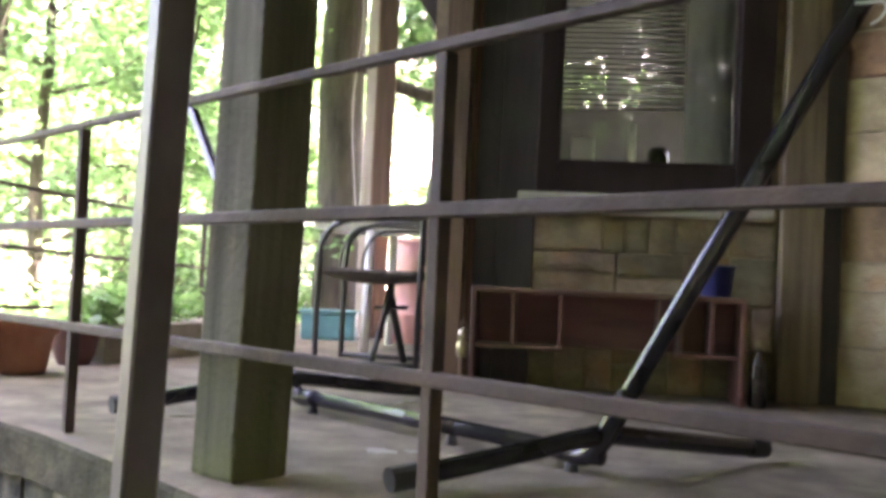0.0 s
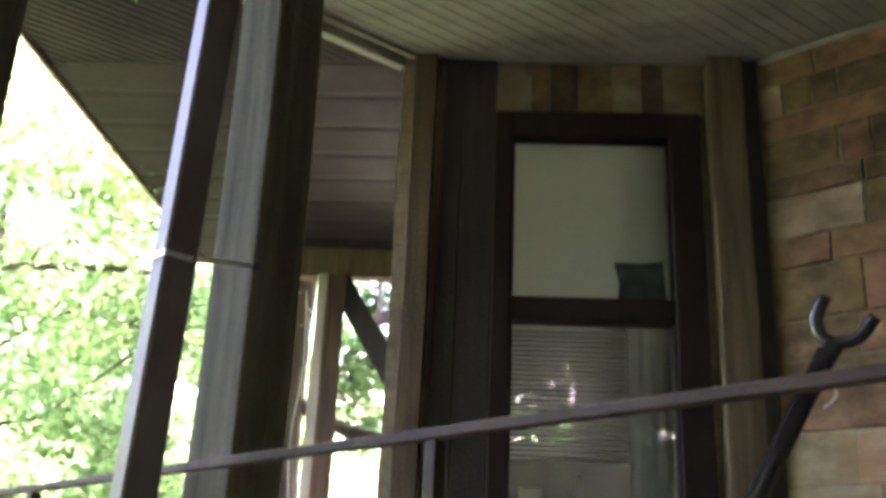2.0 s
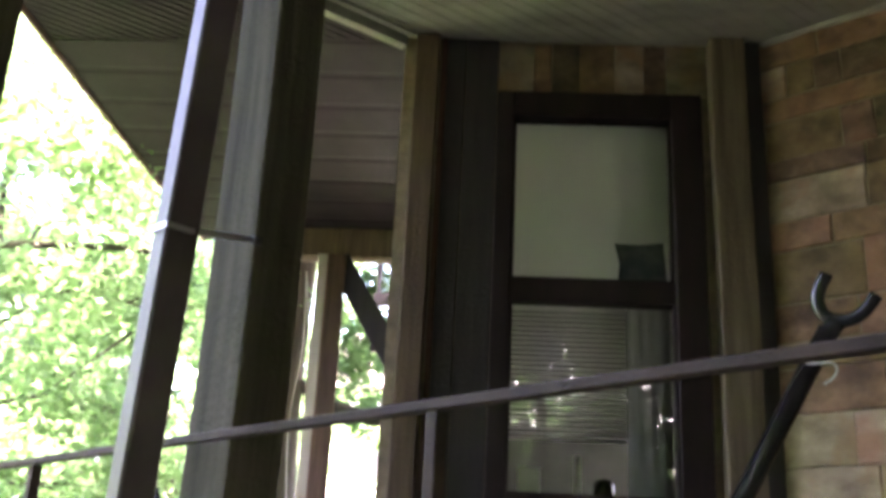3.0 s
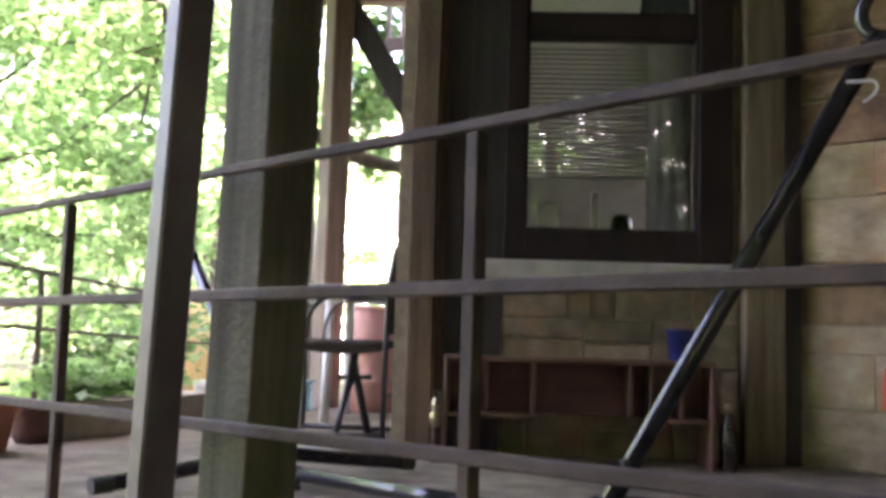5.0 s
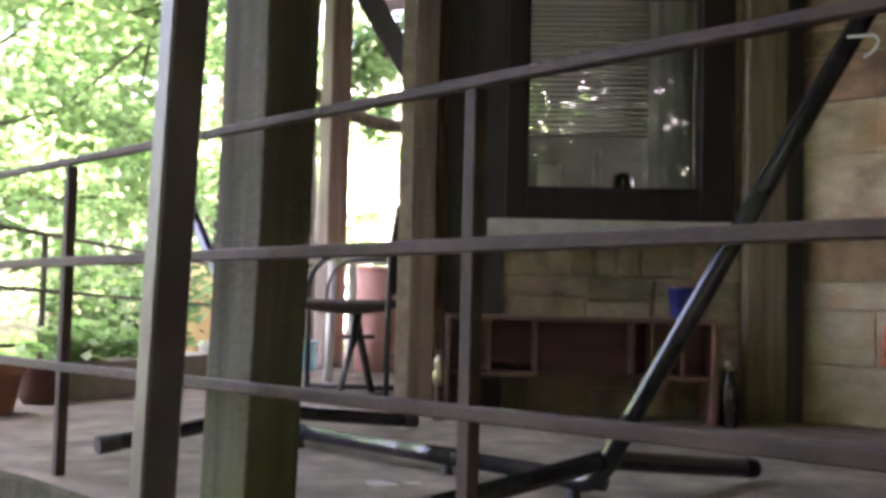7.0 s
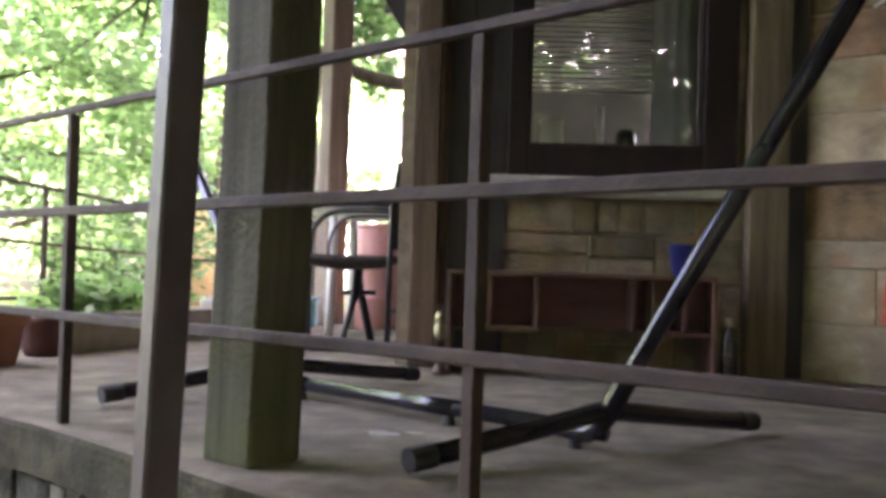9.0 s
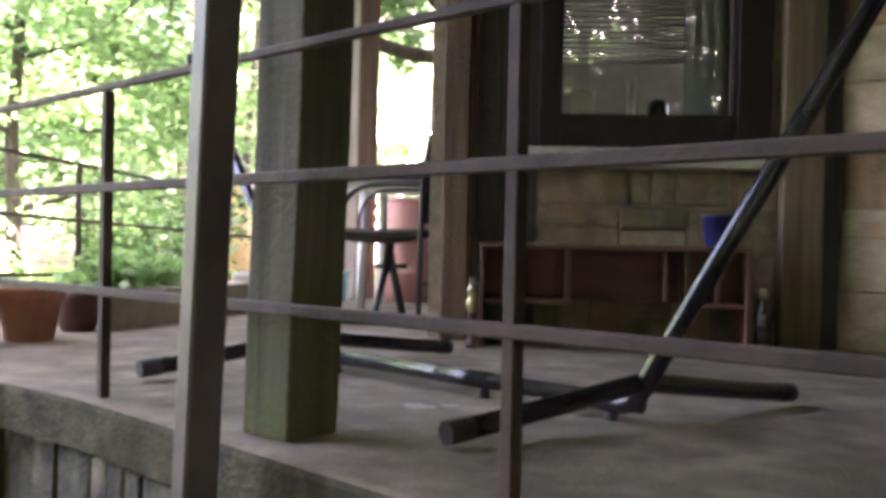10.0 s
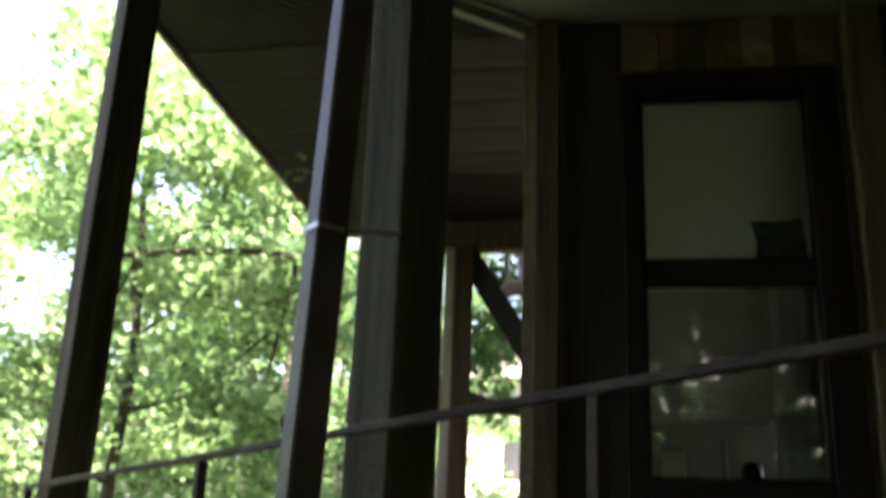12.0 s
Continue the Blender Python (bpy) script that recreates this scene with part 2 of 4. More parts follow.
M_BOTTLE = mat("dark bottle glass", (0.015, 0.01, 0.008), (0.03, 0.018, 0.014), (10, 10, 10), 0.22, 0.0)
M_BLIND = mat("ivory blind slat", (0.74, 0.74, 0.7), (0.82, 0.82, 0.78), (3, 9, 9), 0.6, 0.0, 0.2)

# Dark wall colour stands for the room's dimness under the added lamp.
M_ROOM = mat("interior wall, dimness in colour", (0.07, 0.072, 0.07), (0.11, 0.112, 0.108), (3, 3, 3), 0.9, 0.05)
M_PAPER = mat("dark green poster", (0.035, 0.05, 0.05), (0.09, 0.11, 0.1), (9, 9, 9), 0.5, 0.05, 0.6, 9.0, stain_col=(0.16, 0.18, 0.17))
M_BARK = mat("grey bark", (0.026, 0.022, 0.018), (0.085, 0.072, 0.058), (16, 16, 2.5), 0.95, 0.9, 0.4, 2.0, stain_col=(0.06, 0.075, 0.03))
M_GROUND = mat("garden soil and moss", (0.035, 0.038, 0.018), (0.085, 0.078, 0.045), (1.4, 1.4, 1.4), 0.95, 0.8, 0.5, 0.5, stain_col=(0.05, 0.09, 0.025))
M_HOUSE = mat("white siding", (0.72, 0.71, 0.68), (0.82, 0.81, 0.78), (1, 1, 9), 0.7, 0.05, 0.15)
M_ROOF = mat("grey shingles", (0.07, 0.065, 0.06), (0.14, 0.13, 0.12), (6, 6, 6), 0.9, 0.4)
M_DARKGLASS = mat("dark window glass", (0.03, 0.035, 0.04), (0.05, 0.055, 0.06), (2, 2, 2), 0.4, 0.0, spec=0.15)
M_WIRE = mat("pale cord", (0.4, 0.4, 0.38), (0.5, 0.5, 0.47), (9, 9, 9), 0.7, 0.0)
M_GLASS = glass_mat("window glass")
M_SHADE = leaf_mat("pale roller shade", (0.74, 0.78, 0.745), (0.76, 0.8, 0.765), (0.78, 0.82, 0.785), 0.45)
M_CURTAIN = leaf_mat("grey-green curtain cloth", (0.36, 0.38, 0.34), (0.38, 0.4, 0.36), (0.4, 0.42, 0.38), 0.35)
M_LEAF = leaf_mat("maple foliage", (0.11, 0.2, 0.07), (0.17, 0.3, 0.12), (0.25, 0.39, 0.19))
M_LEAFDARK = leaf_mat("dark foliage", (0.045, 0.11, 0.033), (0.075, 0.16, 0.05), (0.11, 0.21, 0.075))
M_LEAFPALE = leaf_mat("pale garden foliage", (0.12, 0.24, 0.07), (0.18, 0.33, 0.1), (0.26, 0.41, 0.16))

# ---- mesh helpers ----


def part(name, bm, material, parent=None, label="", smooth=False):
    me = bpy.data.meshes.new(name)
    bm.normal_update()
    bm.to_mesh(me)
    bm.free()
    me.materials.append(material)
    if smooth:
        for p in me.polygons:
            p.use_smooth = True
    ob = new(name, me)
    if parent is not None:
        ob.parent = parent
    if label:
        ob["label"] = label
    return ob


def thing(name, m, label, category, group="", kind=""):
    ob = new(name)
    ob.empty_display_size = 0.1
    ob.matrix_world = m
    return tagged(ob, label, category, group, kind)


def box(x0, x1, y0, y1, z0, z1, bev=0.004, seg=1, bm=None):
    own = bm is None
    b = bmesh.new()
    bmesh.ops.create_cube(b, size=1.0, matrix=Matrix.LocRotScale(((x0 + x1) / 2, (y0 + y1) / 2, (z0 + z1) / 2), None, (x1 - x0, y1 - y0, z1 - z0)))
    if bev:
        bmesh.ops.bevel(b, geom=b.edges[:], offset=bev, segments=seg, affect="EDGES", profile=0.6)
    if own:
        return b
    return join(bm, b)


def join(bm, other, m=None):
    if m is not None:
        bmesh.ops.transform(other, matrix=m, verts=other.verts[:])
    me = bpy.data.meshes.new("tmp")
    other.to_mesh(me)
    other.free()
    bm.from_mesh(me)
    bpy.data.meshes.remove(me)
    return bm


def tube(points, radius, sides=10, caps=True, bm=None):
    """A round tube along points; radius may be a list."""
    bm = bm or bmesh.new()
    pts = [Vector(p) for p in points]
    rad = radius if isinstance(radius, (list, tuple)) else [radius] * len(pts)
    rings = []
    ref = Vector((0.13, 0.27, 0.95)).normalized()
    for i, p in enumerate(pts):
        d = (pts[min(i + 1, len(pts) - 1)] - pts[max(i - 1, 0)]).normalized()
        side = d.cross(ref)
        if side.length < 0.05:
            side = d.cross(Vector((1, 0, 0)))
        side.normalize()
        up = side.cross(d)
        rings.append([bm.verts.new(p + (side * math.cos(a) + up * math.sin(a)) * rad[i]) for a in [2 * math.pi * k / sides for k in range(sides)]])
    for r0, r1 in zip(rings, rings[1:]):
        for k in range(sides):
            bm.faces.new((r0[k], r0[(k + 1) % sides], r1[(k + 1) % sides], r1[k]))
    if caps:
        bm.faces.new(rings[0][::-1])
        bm.faces.new(rings[-1])
    bmesh.ops.recalc_face_normals(bm, faces=bm.faces[:])
    return bm


def bar(p, q, w, h, bev=0.003, up=(0, 0, 1)):
    """A rectangular bar from p to q, w wide and h high."""
    p, q = Vector(p), Vector(q)
    d = (q - p).normalized()
    s = d.cross(Vector(up)).normalized()
    t = s.cross(d)
    b = box(0, (q - p).length, -w / 2, w / 2, -h / 2, h / 2, bev)
    m = Matrix((d, -s, t)).transposed().to_4x4()
    m.translation = p
    bmesh.ops.transform(b, matrix=m, verts=b.verts[:])
    bmesh.ops.recalc_face_normals(b, faces=b.faces[:])
    return b


def lathe(profile, sides=28):
    """A turned body round z from (radius, height) pairs."""
    b = bmesh.new()
    rings = [[b.verts.new((r * math.cos(a), r * math.sin(a), z)) for a in [2 * math.pi * k / sides for k in range(sides)]] for r, z in profile]
    for r0, r1 in zip(rings, rings[1:]):
        for k in range(sides):
            b.faces.new((r0[k], r0[(k + 1) % sides], r1[(k + 1) % sides], r1[k]))
    b.faces.new(rings[0][::-1])
    b.faces.new(rings[-1])
    bmesh.ops.recalc_face_normals(b, faces=b.faces[:])
    return b


def curve_pts(points, n=8):
    """A smooth run of points through the given ones."""
    p = [Vector(a) for a in points]
    p = [p[0] * 2 - p[1]] + p + [p[-1] * 2 - p[-2]]
    out = []
    for i in range(1, len(p) - 2):
        a, b, c, d = p[i - 1], p[i], p[i + 1], p[i + 2]
        for k in range(n):
            t = k / n
            out.append(0.5 * ((2 * b) + (c - a) * t + (2 * a - 5 * b + 4 * c - d) * t * t + (3 * b - a - 3 * c + d) * t ** 3))
    out.append(p[-2])
    return out


def prism(poly, z0, z1, bev=0.0):
    b = bmesh.new()
    lo = [b.verts.new((x, y, z0)) for x, y in poly]
    hi = [b.verts.new((x, y, z1)) for x, y in poly]
    b.faces.new(lo[::-1])
    b.faces.new(hi)
    for i in range(len(poly)):
        j = (i + 1) % len(poly)
        b.faces.new((lo[i], lo[j], hi[j], hi[i]))
    bmesh.ops.recalc_face_normals(b, faces=b.faces[:])
    if bev:
        top = [e for e in b.edges if all(v.co.z > z1 - 1e-5 for v in e.verts)]
        bmesh.ops.bevel(b, geom=top, offset=bev, segments=2, affect="EDGES", profile=0.5)
    return b


def ribbed(poly, angle, pitch, z, depth):
    """Boards with grooves between them along an angle, cut to a convex outline; seen from below."""
    b = bmesh.new()
    ca, sa = math.cos(radians(angle)), math.sin(radians(angle))
    along = Vector((ca, sa, 0))
    across = Vector((-sa, ca, 0))
    c0 = Vector((sum(p[0] for p in poly) / len(poly), sum(p[1] for p in poly) / len(poly), 0))
    reach = max((Vector((*p, 0)) - c0).length for p in poly) + 0.3
    n = int(reach / pitch)
    prof = [(0.0, 0.0), (0.78, 0.0), (0.84, depth), (0.94, depth)]
    line = []
    for i in range(-n, n):
        for f, h in prof:
            line.append(((i + f) * pitch, z + h))
    a = [b.verts.new(c0 - along * reach + across * o + Vector((0, 0, h))) for o, h in line]
    e = [b.verts.new(c0 + along * reach + across * o + Vector((0, 0, h))) for o, h in line]
    for i in range(len(line) - 1):
        b.faces.new((a[i], e[i], e[i + 1], a[i + 1]))
    for i in range(len(poly)):
        p, q = Vector((*poly[i], 0)), Vector((*poly[(i + 1) % len(poly)], 0))
        d = q - p
        out = Vector((d.y, -d.x, 0)).normalized()
        if (c0 - p).dot(out) > 0:
            out = -out
        bmesh.ops.bisect_plane(b, geom=b.verts[:] + b.edges[:] + b.faces[:], plane_co=p, plane_no=out, clear_outer=True)
    return b


def one_stone(wall, x, z, w, h, y_front, thick, joint, material, rng, name):
    p = rng.uniform(0.0, 0.014)
    g = joint / 2
    c = rng.uniform(0.003, 0.007)
    b = bmesh.new()
    xa, xb, za, zb = x + g, x + w - g, z + g, z + h - g
    j = [rng.uniform(-0.004, 0.004) for _ in range(8)]
    bk = [b.verts.new(v) for v in ((xa, y_front + thick, za), (xb, y_front + thick, za), (xb, y_front + thick, zb), (xa, y_front + thick, zb))]
    md = [b.verts.new(v) for v in ((xa + j[0], y_front - p + c, za + j[1]), (xb + j[2], y_front - p + c, za + j[3]), (xb + j[4], y_front - p + c, zb + j[5]), (xa + j[6], y_front - p + c, zb + j[7]))]
    fr = [b.verts.new(v) for v in ((xa + c, y_front - p + j[1], za + c), (xb - c, y_front - p + j[2], za + c), (xb - c, y_front - p + j[3], zb - c), (xa + c, y_front - p + j[4], zb - c))]
    ct = b.verts.new(((xa + xb) / 2 + j[5] * 6, y_front - p - rng.uniform(0.0, 0.008), (za + zb) / 2 + j[6] * 4))
    for k in range(4):
        n = (k + 1) % 4
        b.faces.new((bk[k], bk[n], md[n], md[k]))
        b.faces.new((md[k], md[n], fr[n], fr[k]))
        b.faces.new((fr[k], fr[n], ct))
    bmesh.ops.recalc_face_normals(b, faces=b.faces[:])
    q = rng.random()
    # Upper courses get browner stones, with eave shade put into the dark ones.
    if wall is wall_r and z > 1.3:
        material = M_SHADESTONE if q < 0.42 else M_REDSTONE if q < 0.92 else M_STONE
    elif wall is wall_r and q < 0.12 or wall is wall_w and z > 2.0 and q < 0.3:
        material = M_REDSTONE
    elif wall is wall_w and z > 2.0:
        material = M_SHADESTONE if q < 0.75 else M_STONE
    part(name, b, material, wall)


def stones(wall, rects, courses, material, rng, y_front=0.0, widths=(0.22, 0.55), joint=0.005, name="stone", thick=0.05, split=0.0):
    """Coursed blocks on the local plane y = y_front of a wall, facing -y, inside the given rectangles (x0, x1, z0, z1)."""
    for x0, x1, z0, z1 in rects:
        z, i = z0, 0
        while z < z1 - 0.03:
            h = min(courses[i % len(courses)] * rng.uniform(0.92, 1.08), z1 - z)
            if z1 - z - h < 0.06:
                h = z1 - z
            x = x0
            while x < x1 - 0.02:
                w = rng.uniform(*widths) * (1.3 if h < 0.16 else 1.0)
                if x1 - x - w < 0.12:
                    w = x1 - x
                cells = [(x, z, w, h)]
                q = rng.random()
                if h > 0.2 and q < split:
                    f = rng.uniform(0.35, 0.65)
                    cells = [(x, z, w, h * f), (x, z + h * f, w, h * (1 - f))]
                elif w > 0.26 and q > 1 - split / 2:
                    cells = [(x + w * f / 3, z, w / 3, h) for f in range(3)]
                for cx, cz, cw, ch in cells:
                    one_stone(wall, cx, cz, cw, ch, y_front, thick, joint, material, rng, name)
                x += w
            z += h
            i += 1


# ---- plan ----
# The porch runs along the railing's direction U; IN points from the railing to the house.
UA = -35.8
U = Vector((math.cos(radians(UA)), math.sin(radians(UA)), 0))
IN = Vector((-U.y, U.x, 0))
B0 = Vector((-1.009, 2.473, 0))
ZC = 3.16


def on_rail(s, d=0.0, z=0.0):
    return B0 + U * s + IN * d + Vector((0, 0, z))


WA = 6.2
W0 = Vector((0.0, 4.43, 0))
WALL = Matrix.Translation(W0) @ Matrix.Rotation(radians(WA), 4, "Z")
CORNER = WALL @ Vector((1.155, 0, 0))
RA = -32.0
RWALL = Matrix.Translation(CORNER) @ Matrix.Rotation(radians(RA), 4, "Z")
R_END = RWALL @ Vector((4.2, 0, 0))
TRIM = WALL @ Vector((-0.555, -0.02, 0))
TD = Vector((math.cos(radians(46.5)), math.sin(radians(46.5)), 0))

# ---- deck ----
deck_poly = [tuple(on_rail(4.6, -0.05).xy), tuple(on_rail(0.6, -0.05).xy), tuple(on_rail(-0.05, -0.055).xy), tuple(on_rail(-0.4, -0.1).xy), tuple(on_rail(-0.62, -0.19).xy), (-1.95, 2.7), (-2.62, 3.25), (-2.66, 9.2), (-0.95, 9.2), (-0.85, 7.0), tuple((WALL @ Vector((-0.5, 0.1, 0))).xy), tuple((WALL @ Vector((1.155, 0.1, 0))).xy), tuple((RWALL @ Vector((4.2, 0.1, 0))).xy)]
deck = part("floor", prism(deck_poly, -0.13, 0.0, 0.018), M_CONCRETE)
deck.data.materials.append(M_EDGESHADE)
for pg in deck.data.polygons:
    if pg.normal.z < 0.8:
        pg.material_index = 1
tagged(deck, "worn grey concrete porch slab, mossy edge darkened for shade", "floor", kind="structure")


def skirt(bm_poly, inset):
    c = Vector((0.2, 5.0))
    return [tuple(Vector(p) + (c - Vector(p)).normalized() * inset) for p in bm_poly]


base = part("wall_base", prism(skirt(deck_poly, 0.14), -1.6, -0.132), M_MORTAR)
tagged(base, "stone retaining wall under the porch slab", "wall", kind="structure")

# ---- house walls ----
wall_w = thing("wall_window", WALL, "coursed tan sandstone wall with a tall window", "wall", kind="structure")
bmw = bmesh.new()
for r in ((-0.55, 1.155, 0.007, 0.3, 0.0, 0.80), (-0.55, 1.155, 0.007, 0.3, 2.84, 3.4), (-0.55, -0.06, 0.007, 0.3, 0.80, 2.84), (0.84, 1.155, 0.007, 0.3, 0.80, 2.84)):
    box(*r, bev=0, bm=bmw)
part("wall_body", bmw, M_MORTAR, wall_w)
wall_r = thing("wall_side", RWALL, "tan and brown coursed sandstone side wall", "wall", kind="structure")
part("wall_body", box(-0.05, 4.2, 0.007, 0.3, 0, 3.4, 0), M_MORTAR, wall_r)
back_dir = WALL @ Vector((-0.55, 0.04, 0))
side = part("wall_back", prism([tuple(back_dir.xy), (-0.84, 7.1), (-0.6, 7.1), tuple((back_dir + Vector((0.25, 0, 0))).xy)], 0, 3.4), M_DARKWOOD)
tagged(side, "dark timber clad house wall beyond the corner post", "wall", kind="structure")
# Unseen storey, added as building mass to block light from behind.
up_poly = [tuple(back_dir.xy), tuple((WALL @ Vector((1.155, 0.05, 0))).xy), tuple((RWALL @ Vector((4.2, 0.05, 0))).xy), (6.5, 9.0), (-0.84, 9.0), (-0.84, 7.1)]
upper = part("wall_upper", prism(up_poly, 3.42, 6.6), M_TIMBER)
tagged(upper, "unseen upper storey added above the porch to block light", "wall", kind="structure")

# Unseen wall, added to keep light from the right off the porch.
right_block = part("wall_wing", prism([(4.75, 2.35), (4.95, 2.35), (5.6, -4.5), (5.4, -4.5)], -1.6, 6.6), M_TIMBER)
tagged(right_block, "unseen wall added right of the porch to block light", "wall", kind="structure")

# ---- ceilings ----
# Front overhang of 0.75 is unseen, drawn out to cut light on the slab.
ceil_poly = [tuple(TRIM.xy), tuple((WALL @ Vector((1.155, 0.05, 0))).xy), tuple((RWALL @ Vector((4.2, 0.05, 0))).xy), tuple(on_rail(4.6, -0.75).xy), tuple(on_rail(0.42, -0.75).xy)]
t_front = on_rail(0.42, -0.75)
# The trim's line runs from the corner post to the front edge.
k = (t_front - TRIM).dot(IN) / TD.dot(IN)
t_front = TRIM + TD * k
ceil_poly[-1] = tuple(t_front.xy)
ceiling = part("ceiling", ribbed(ceil_poly, 46.5, 0.07, ZC, 0.004), M_CEIL)
tagged(ceiling, "aged off-white beadboard porch ceiling", "ceiling", kind="structure")
eave_n = Vector((-2.22, 2.45))
eave_f = Vector((-2.70, 7.2))
fold_l = eave_n + (eave_f - eave_n) * ((4.23 - eave_n.y) / (eave_f.y - eave_n.y))
soff_a = [tuple(TRIM.xy), tuple(t_front.xy), tuple(eave_n), tuple(fold_l)]
part_a = part("ceiling_soffit", ribbed(soff_a, 46.5, 0.05, ZC - 0.012, 0.005), M_SOFFIT)
tagged(part_a, "dark brown ribbed metal soffit over the porch", "ceiling", kind="structure")
soff_b = [tuple(TRIM.xy), tuple(fold_l), tuple(eave_f), (-0.8, 7.15)]
part_b = part("ceiling_soffit", ribbed(soff_b, WA, 0.36, ZC - 0.016, 0.005), M_SOFFIT)
tagged(part_b, "dark brown ribbed metal soffit running along the house", "ceiling", kind="structure")
trim = thing("trim", pose(0, 0, 0), "off-white painted ceiling edge board", "trim", kind="structure")
part("edge_board", bar(TRIM + Vector((0, 0, ZC - 0.03)), t_front + Vector((0, 0, ZC - 0.03)), 0.05, 0.06), M_CEIL, trim)
part("edge_batten", bar(TRIM + U * 0.07 + Vector((0, 0, ZC - 0.012)), t_front + U * 0.07 + Vector((0, 0, ZC - 0.012)), 0.035, 0.024), M_CEIL, trim)
roof_poly = [tuple(eave_n), tuple(on_rail(4.6, -0.76).xy), tuple((RWALL @ Vector((4.2, 0.3, 0))).xy), (6.5, 9), (-0.8, 9.0), (-0.8, 7.2), tuple(eave_f)]
roof = part("roof", prism(roof_poly, ZC + 0.03, ZC + 0.25), M_ROOF)
tagged(roof, "flat porch roof slab above the soffits", "roof", kind="structure")
fascia = thing("fascia", pose(0, 0, 0), "rust-stained brown fascia along the eave", "fascia", kind="structure")
en, efar = Vector((*eave_n, ZC + 0.06)), Vector((*eave_f, ZC + 0.06))
part("edge_board", bar(en, efar, 0.03, 0.19), M_TIMBER, fascia)

caulk = bmesh.new()
ck = [RWALL @ Vector((0.05 + i * 0.12, -0.012 - 0.012 * noise.noise((i * 0.9, 0, 7)), ZC - 0.012 - 0.012 * noise.noise((i * 0.7, 3, 1)))) for i in range(34)]
tube(ck, [0.016 + 0.009 * noise.noise((i * 1.3, 1, 1)) for i in range(34)], 7, bm=caulk)
tagged(part("trim", caulk, M_CEIL, smooth=True), "uneven pale sealant bead where ceiling meets stone", "trim", kind="structure")

# ---- window ----
win = thing("window_1", WALL, "tall dark brown sash window with blind and shade", "window", kind="structure")
GL, GR = 0.0, 0.742
for nm, r in (("jamb", (-0.085, GL, -0.045, 0.1, 0.835, 2.865)), ("jamb", (GR, 0.885, -0.045, 0.1, 0.835, 2.865)), ("head", (GL, GR, -0.045, 0.1, 2.735, 2.865)), ("bottom_rail", (GL, GR, -0.045, 0.1, 0.835, 0.962))):
    part(nm, box(*r, bev=0.006), M_FRAME, win)
part("meeting_rail", box(GL, GR, -0.03, 0.06, 1.815, 1.93, 0.006), M_FRAME, win)
for nm, r in (("bead", (GL, GL + 0.012, -0.03, 0.0, 0.962, 1.815)), ("bead", (GR - 0.012, GR, -0.03, 0.0, 0.962, 1.815)), ("bead", (GL + 0.012, GR - 0.012, -0.03, 0.0, 0.962, 0.974)), ("bead", (GL, GL + 0.012, -0.005, 0.03, 1.93, 2.735)), ("bead", (GR - 0.012, GR, -0.005, 0.03, 1.93, 2.735))):
    part(nm, box(*r, bev=0.002), M_FRAME, win)
p1 = part("pane", box(GL, GR, 0.002, 0.006, 0.962, 1.815, 0), M_GLASS, win, "reflecting lower window pane")
p2 = part("pane", box(GL, GR, 0.032, 0.036, 1.93, 2.735, 0), M_GLASS, win, "upper window pane")
p1.visible_shadow = p2.visible_shadow = False
part("window_sill", box(-0.16, 0.9, -0.06, 0.06, 0.745, 0.832, 0.01, 2), M_SILL, win, "pale stone window sill")
room = thing("room", WALL, "plastered room behind the window, dimness in its colour", "room", kind="structure")
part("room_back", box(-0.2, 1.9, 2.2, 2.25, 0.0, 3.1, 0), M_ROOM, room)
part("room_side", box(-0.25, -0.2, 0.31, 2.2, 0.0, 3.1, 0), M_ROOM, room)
# Side wall left open around the added lamp.
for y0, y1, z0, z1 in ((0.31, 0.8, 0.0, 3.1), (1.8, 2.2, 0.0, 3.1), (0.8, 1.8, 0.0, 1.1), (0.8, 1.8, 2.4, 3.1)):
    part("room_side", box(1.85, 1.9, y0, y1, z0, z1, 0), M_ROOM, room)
# Added fill lamp for the shade and blind; no such window is known.
fill_data = bpy.data.lights.new("shade_back_fill", "AREA")
fill_data.shape, fill_data.size, fill_data.size_y, fill_data.energy, fill_data.color = "RECTANGLE", 1.0, 1.3, 0.34, (0.96, 1.0, 0.95)
back_fill = new("shade_back_fill", fill_data)
back_fill.matrix_world = WALL @ pose(1.87, 1.3, 1.75, 0, 90, 0)
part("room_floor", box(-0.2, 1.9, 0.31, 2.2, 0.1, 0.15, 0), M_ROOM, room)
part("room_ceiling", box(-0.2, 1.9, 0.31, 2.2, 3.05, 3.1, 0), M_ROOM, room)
shade = thing("roller_shade", WALL @ pose(0, 0.04, 0), "pale grey-green roller shade drawn behind upper sash", "shade")
part("fabric", box(GL - 0.0, GR + 0.0, 0.012, 0.016, 1.9, 2.80, 0), M_SHADE, shade)
part("roller", tube([(GL, 0.014, 2.80), (GR, 0.014, 2.80)], 0.016), M_WHITE, shade)
blind = thing("venetian_blind", WALL @ pose(0, 0.035, 0), "ivory venetian blind covering most of lower sash", "blind")
for i in range(27):
    z = 1.80 - i * 0.0225
    part("slat", bar((GL + 0.015, 0.03, z), (0.53, 0.03, z), 0.025, 0.0016, 0, up=(0, 0.3, 1)), M_BLIND, blind)
part("head_rail", box(GL + 0.01, 0.535, 0.015, 0.045, 1.81, 1.84, 0.002), M_BLIND, blind)
for x in (0.1, 0.44):
    part("cord", tube([(x, 0.03, 1.81), (x, 0.03, 1.21)], 0.0012, 5), M_WIRE, blind)
curtain = bmesh.new()
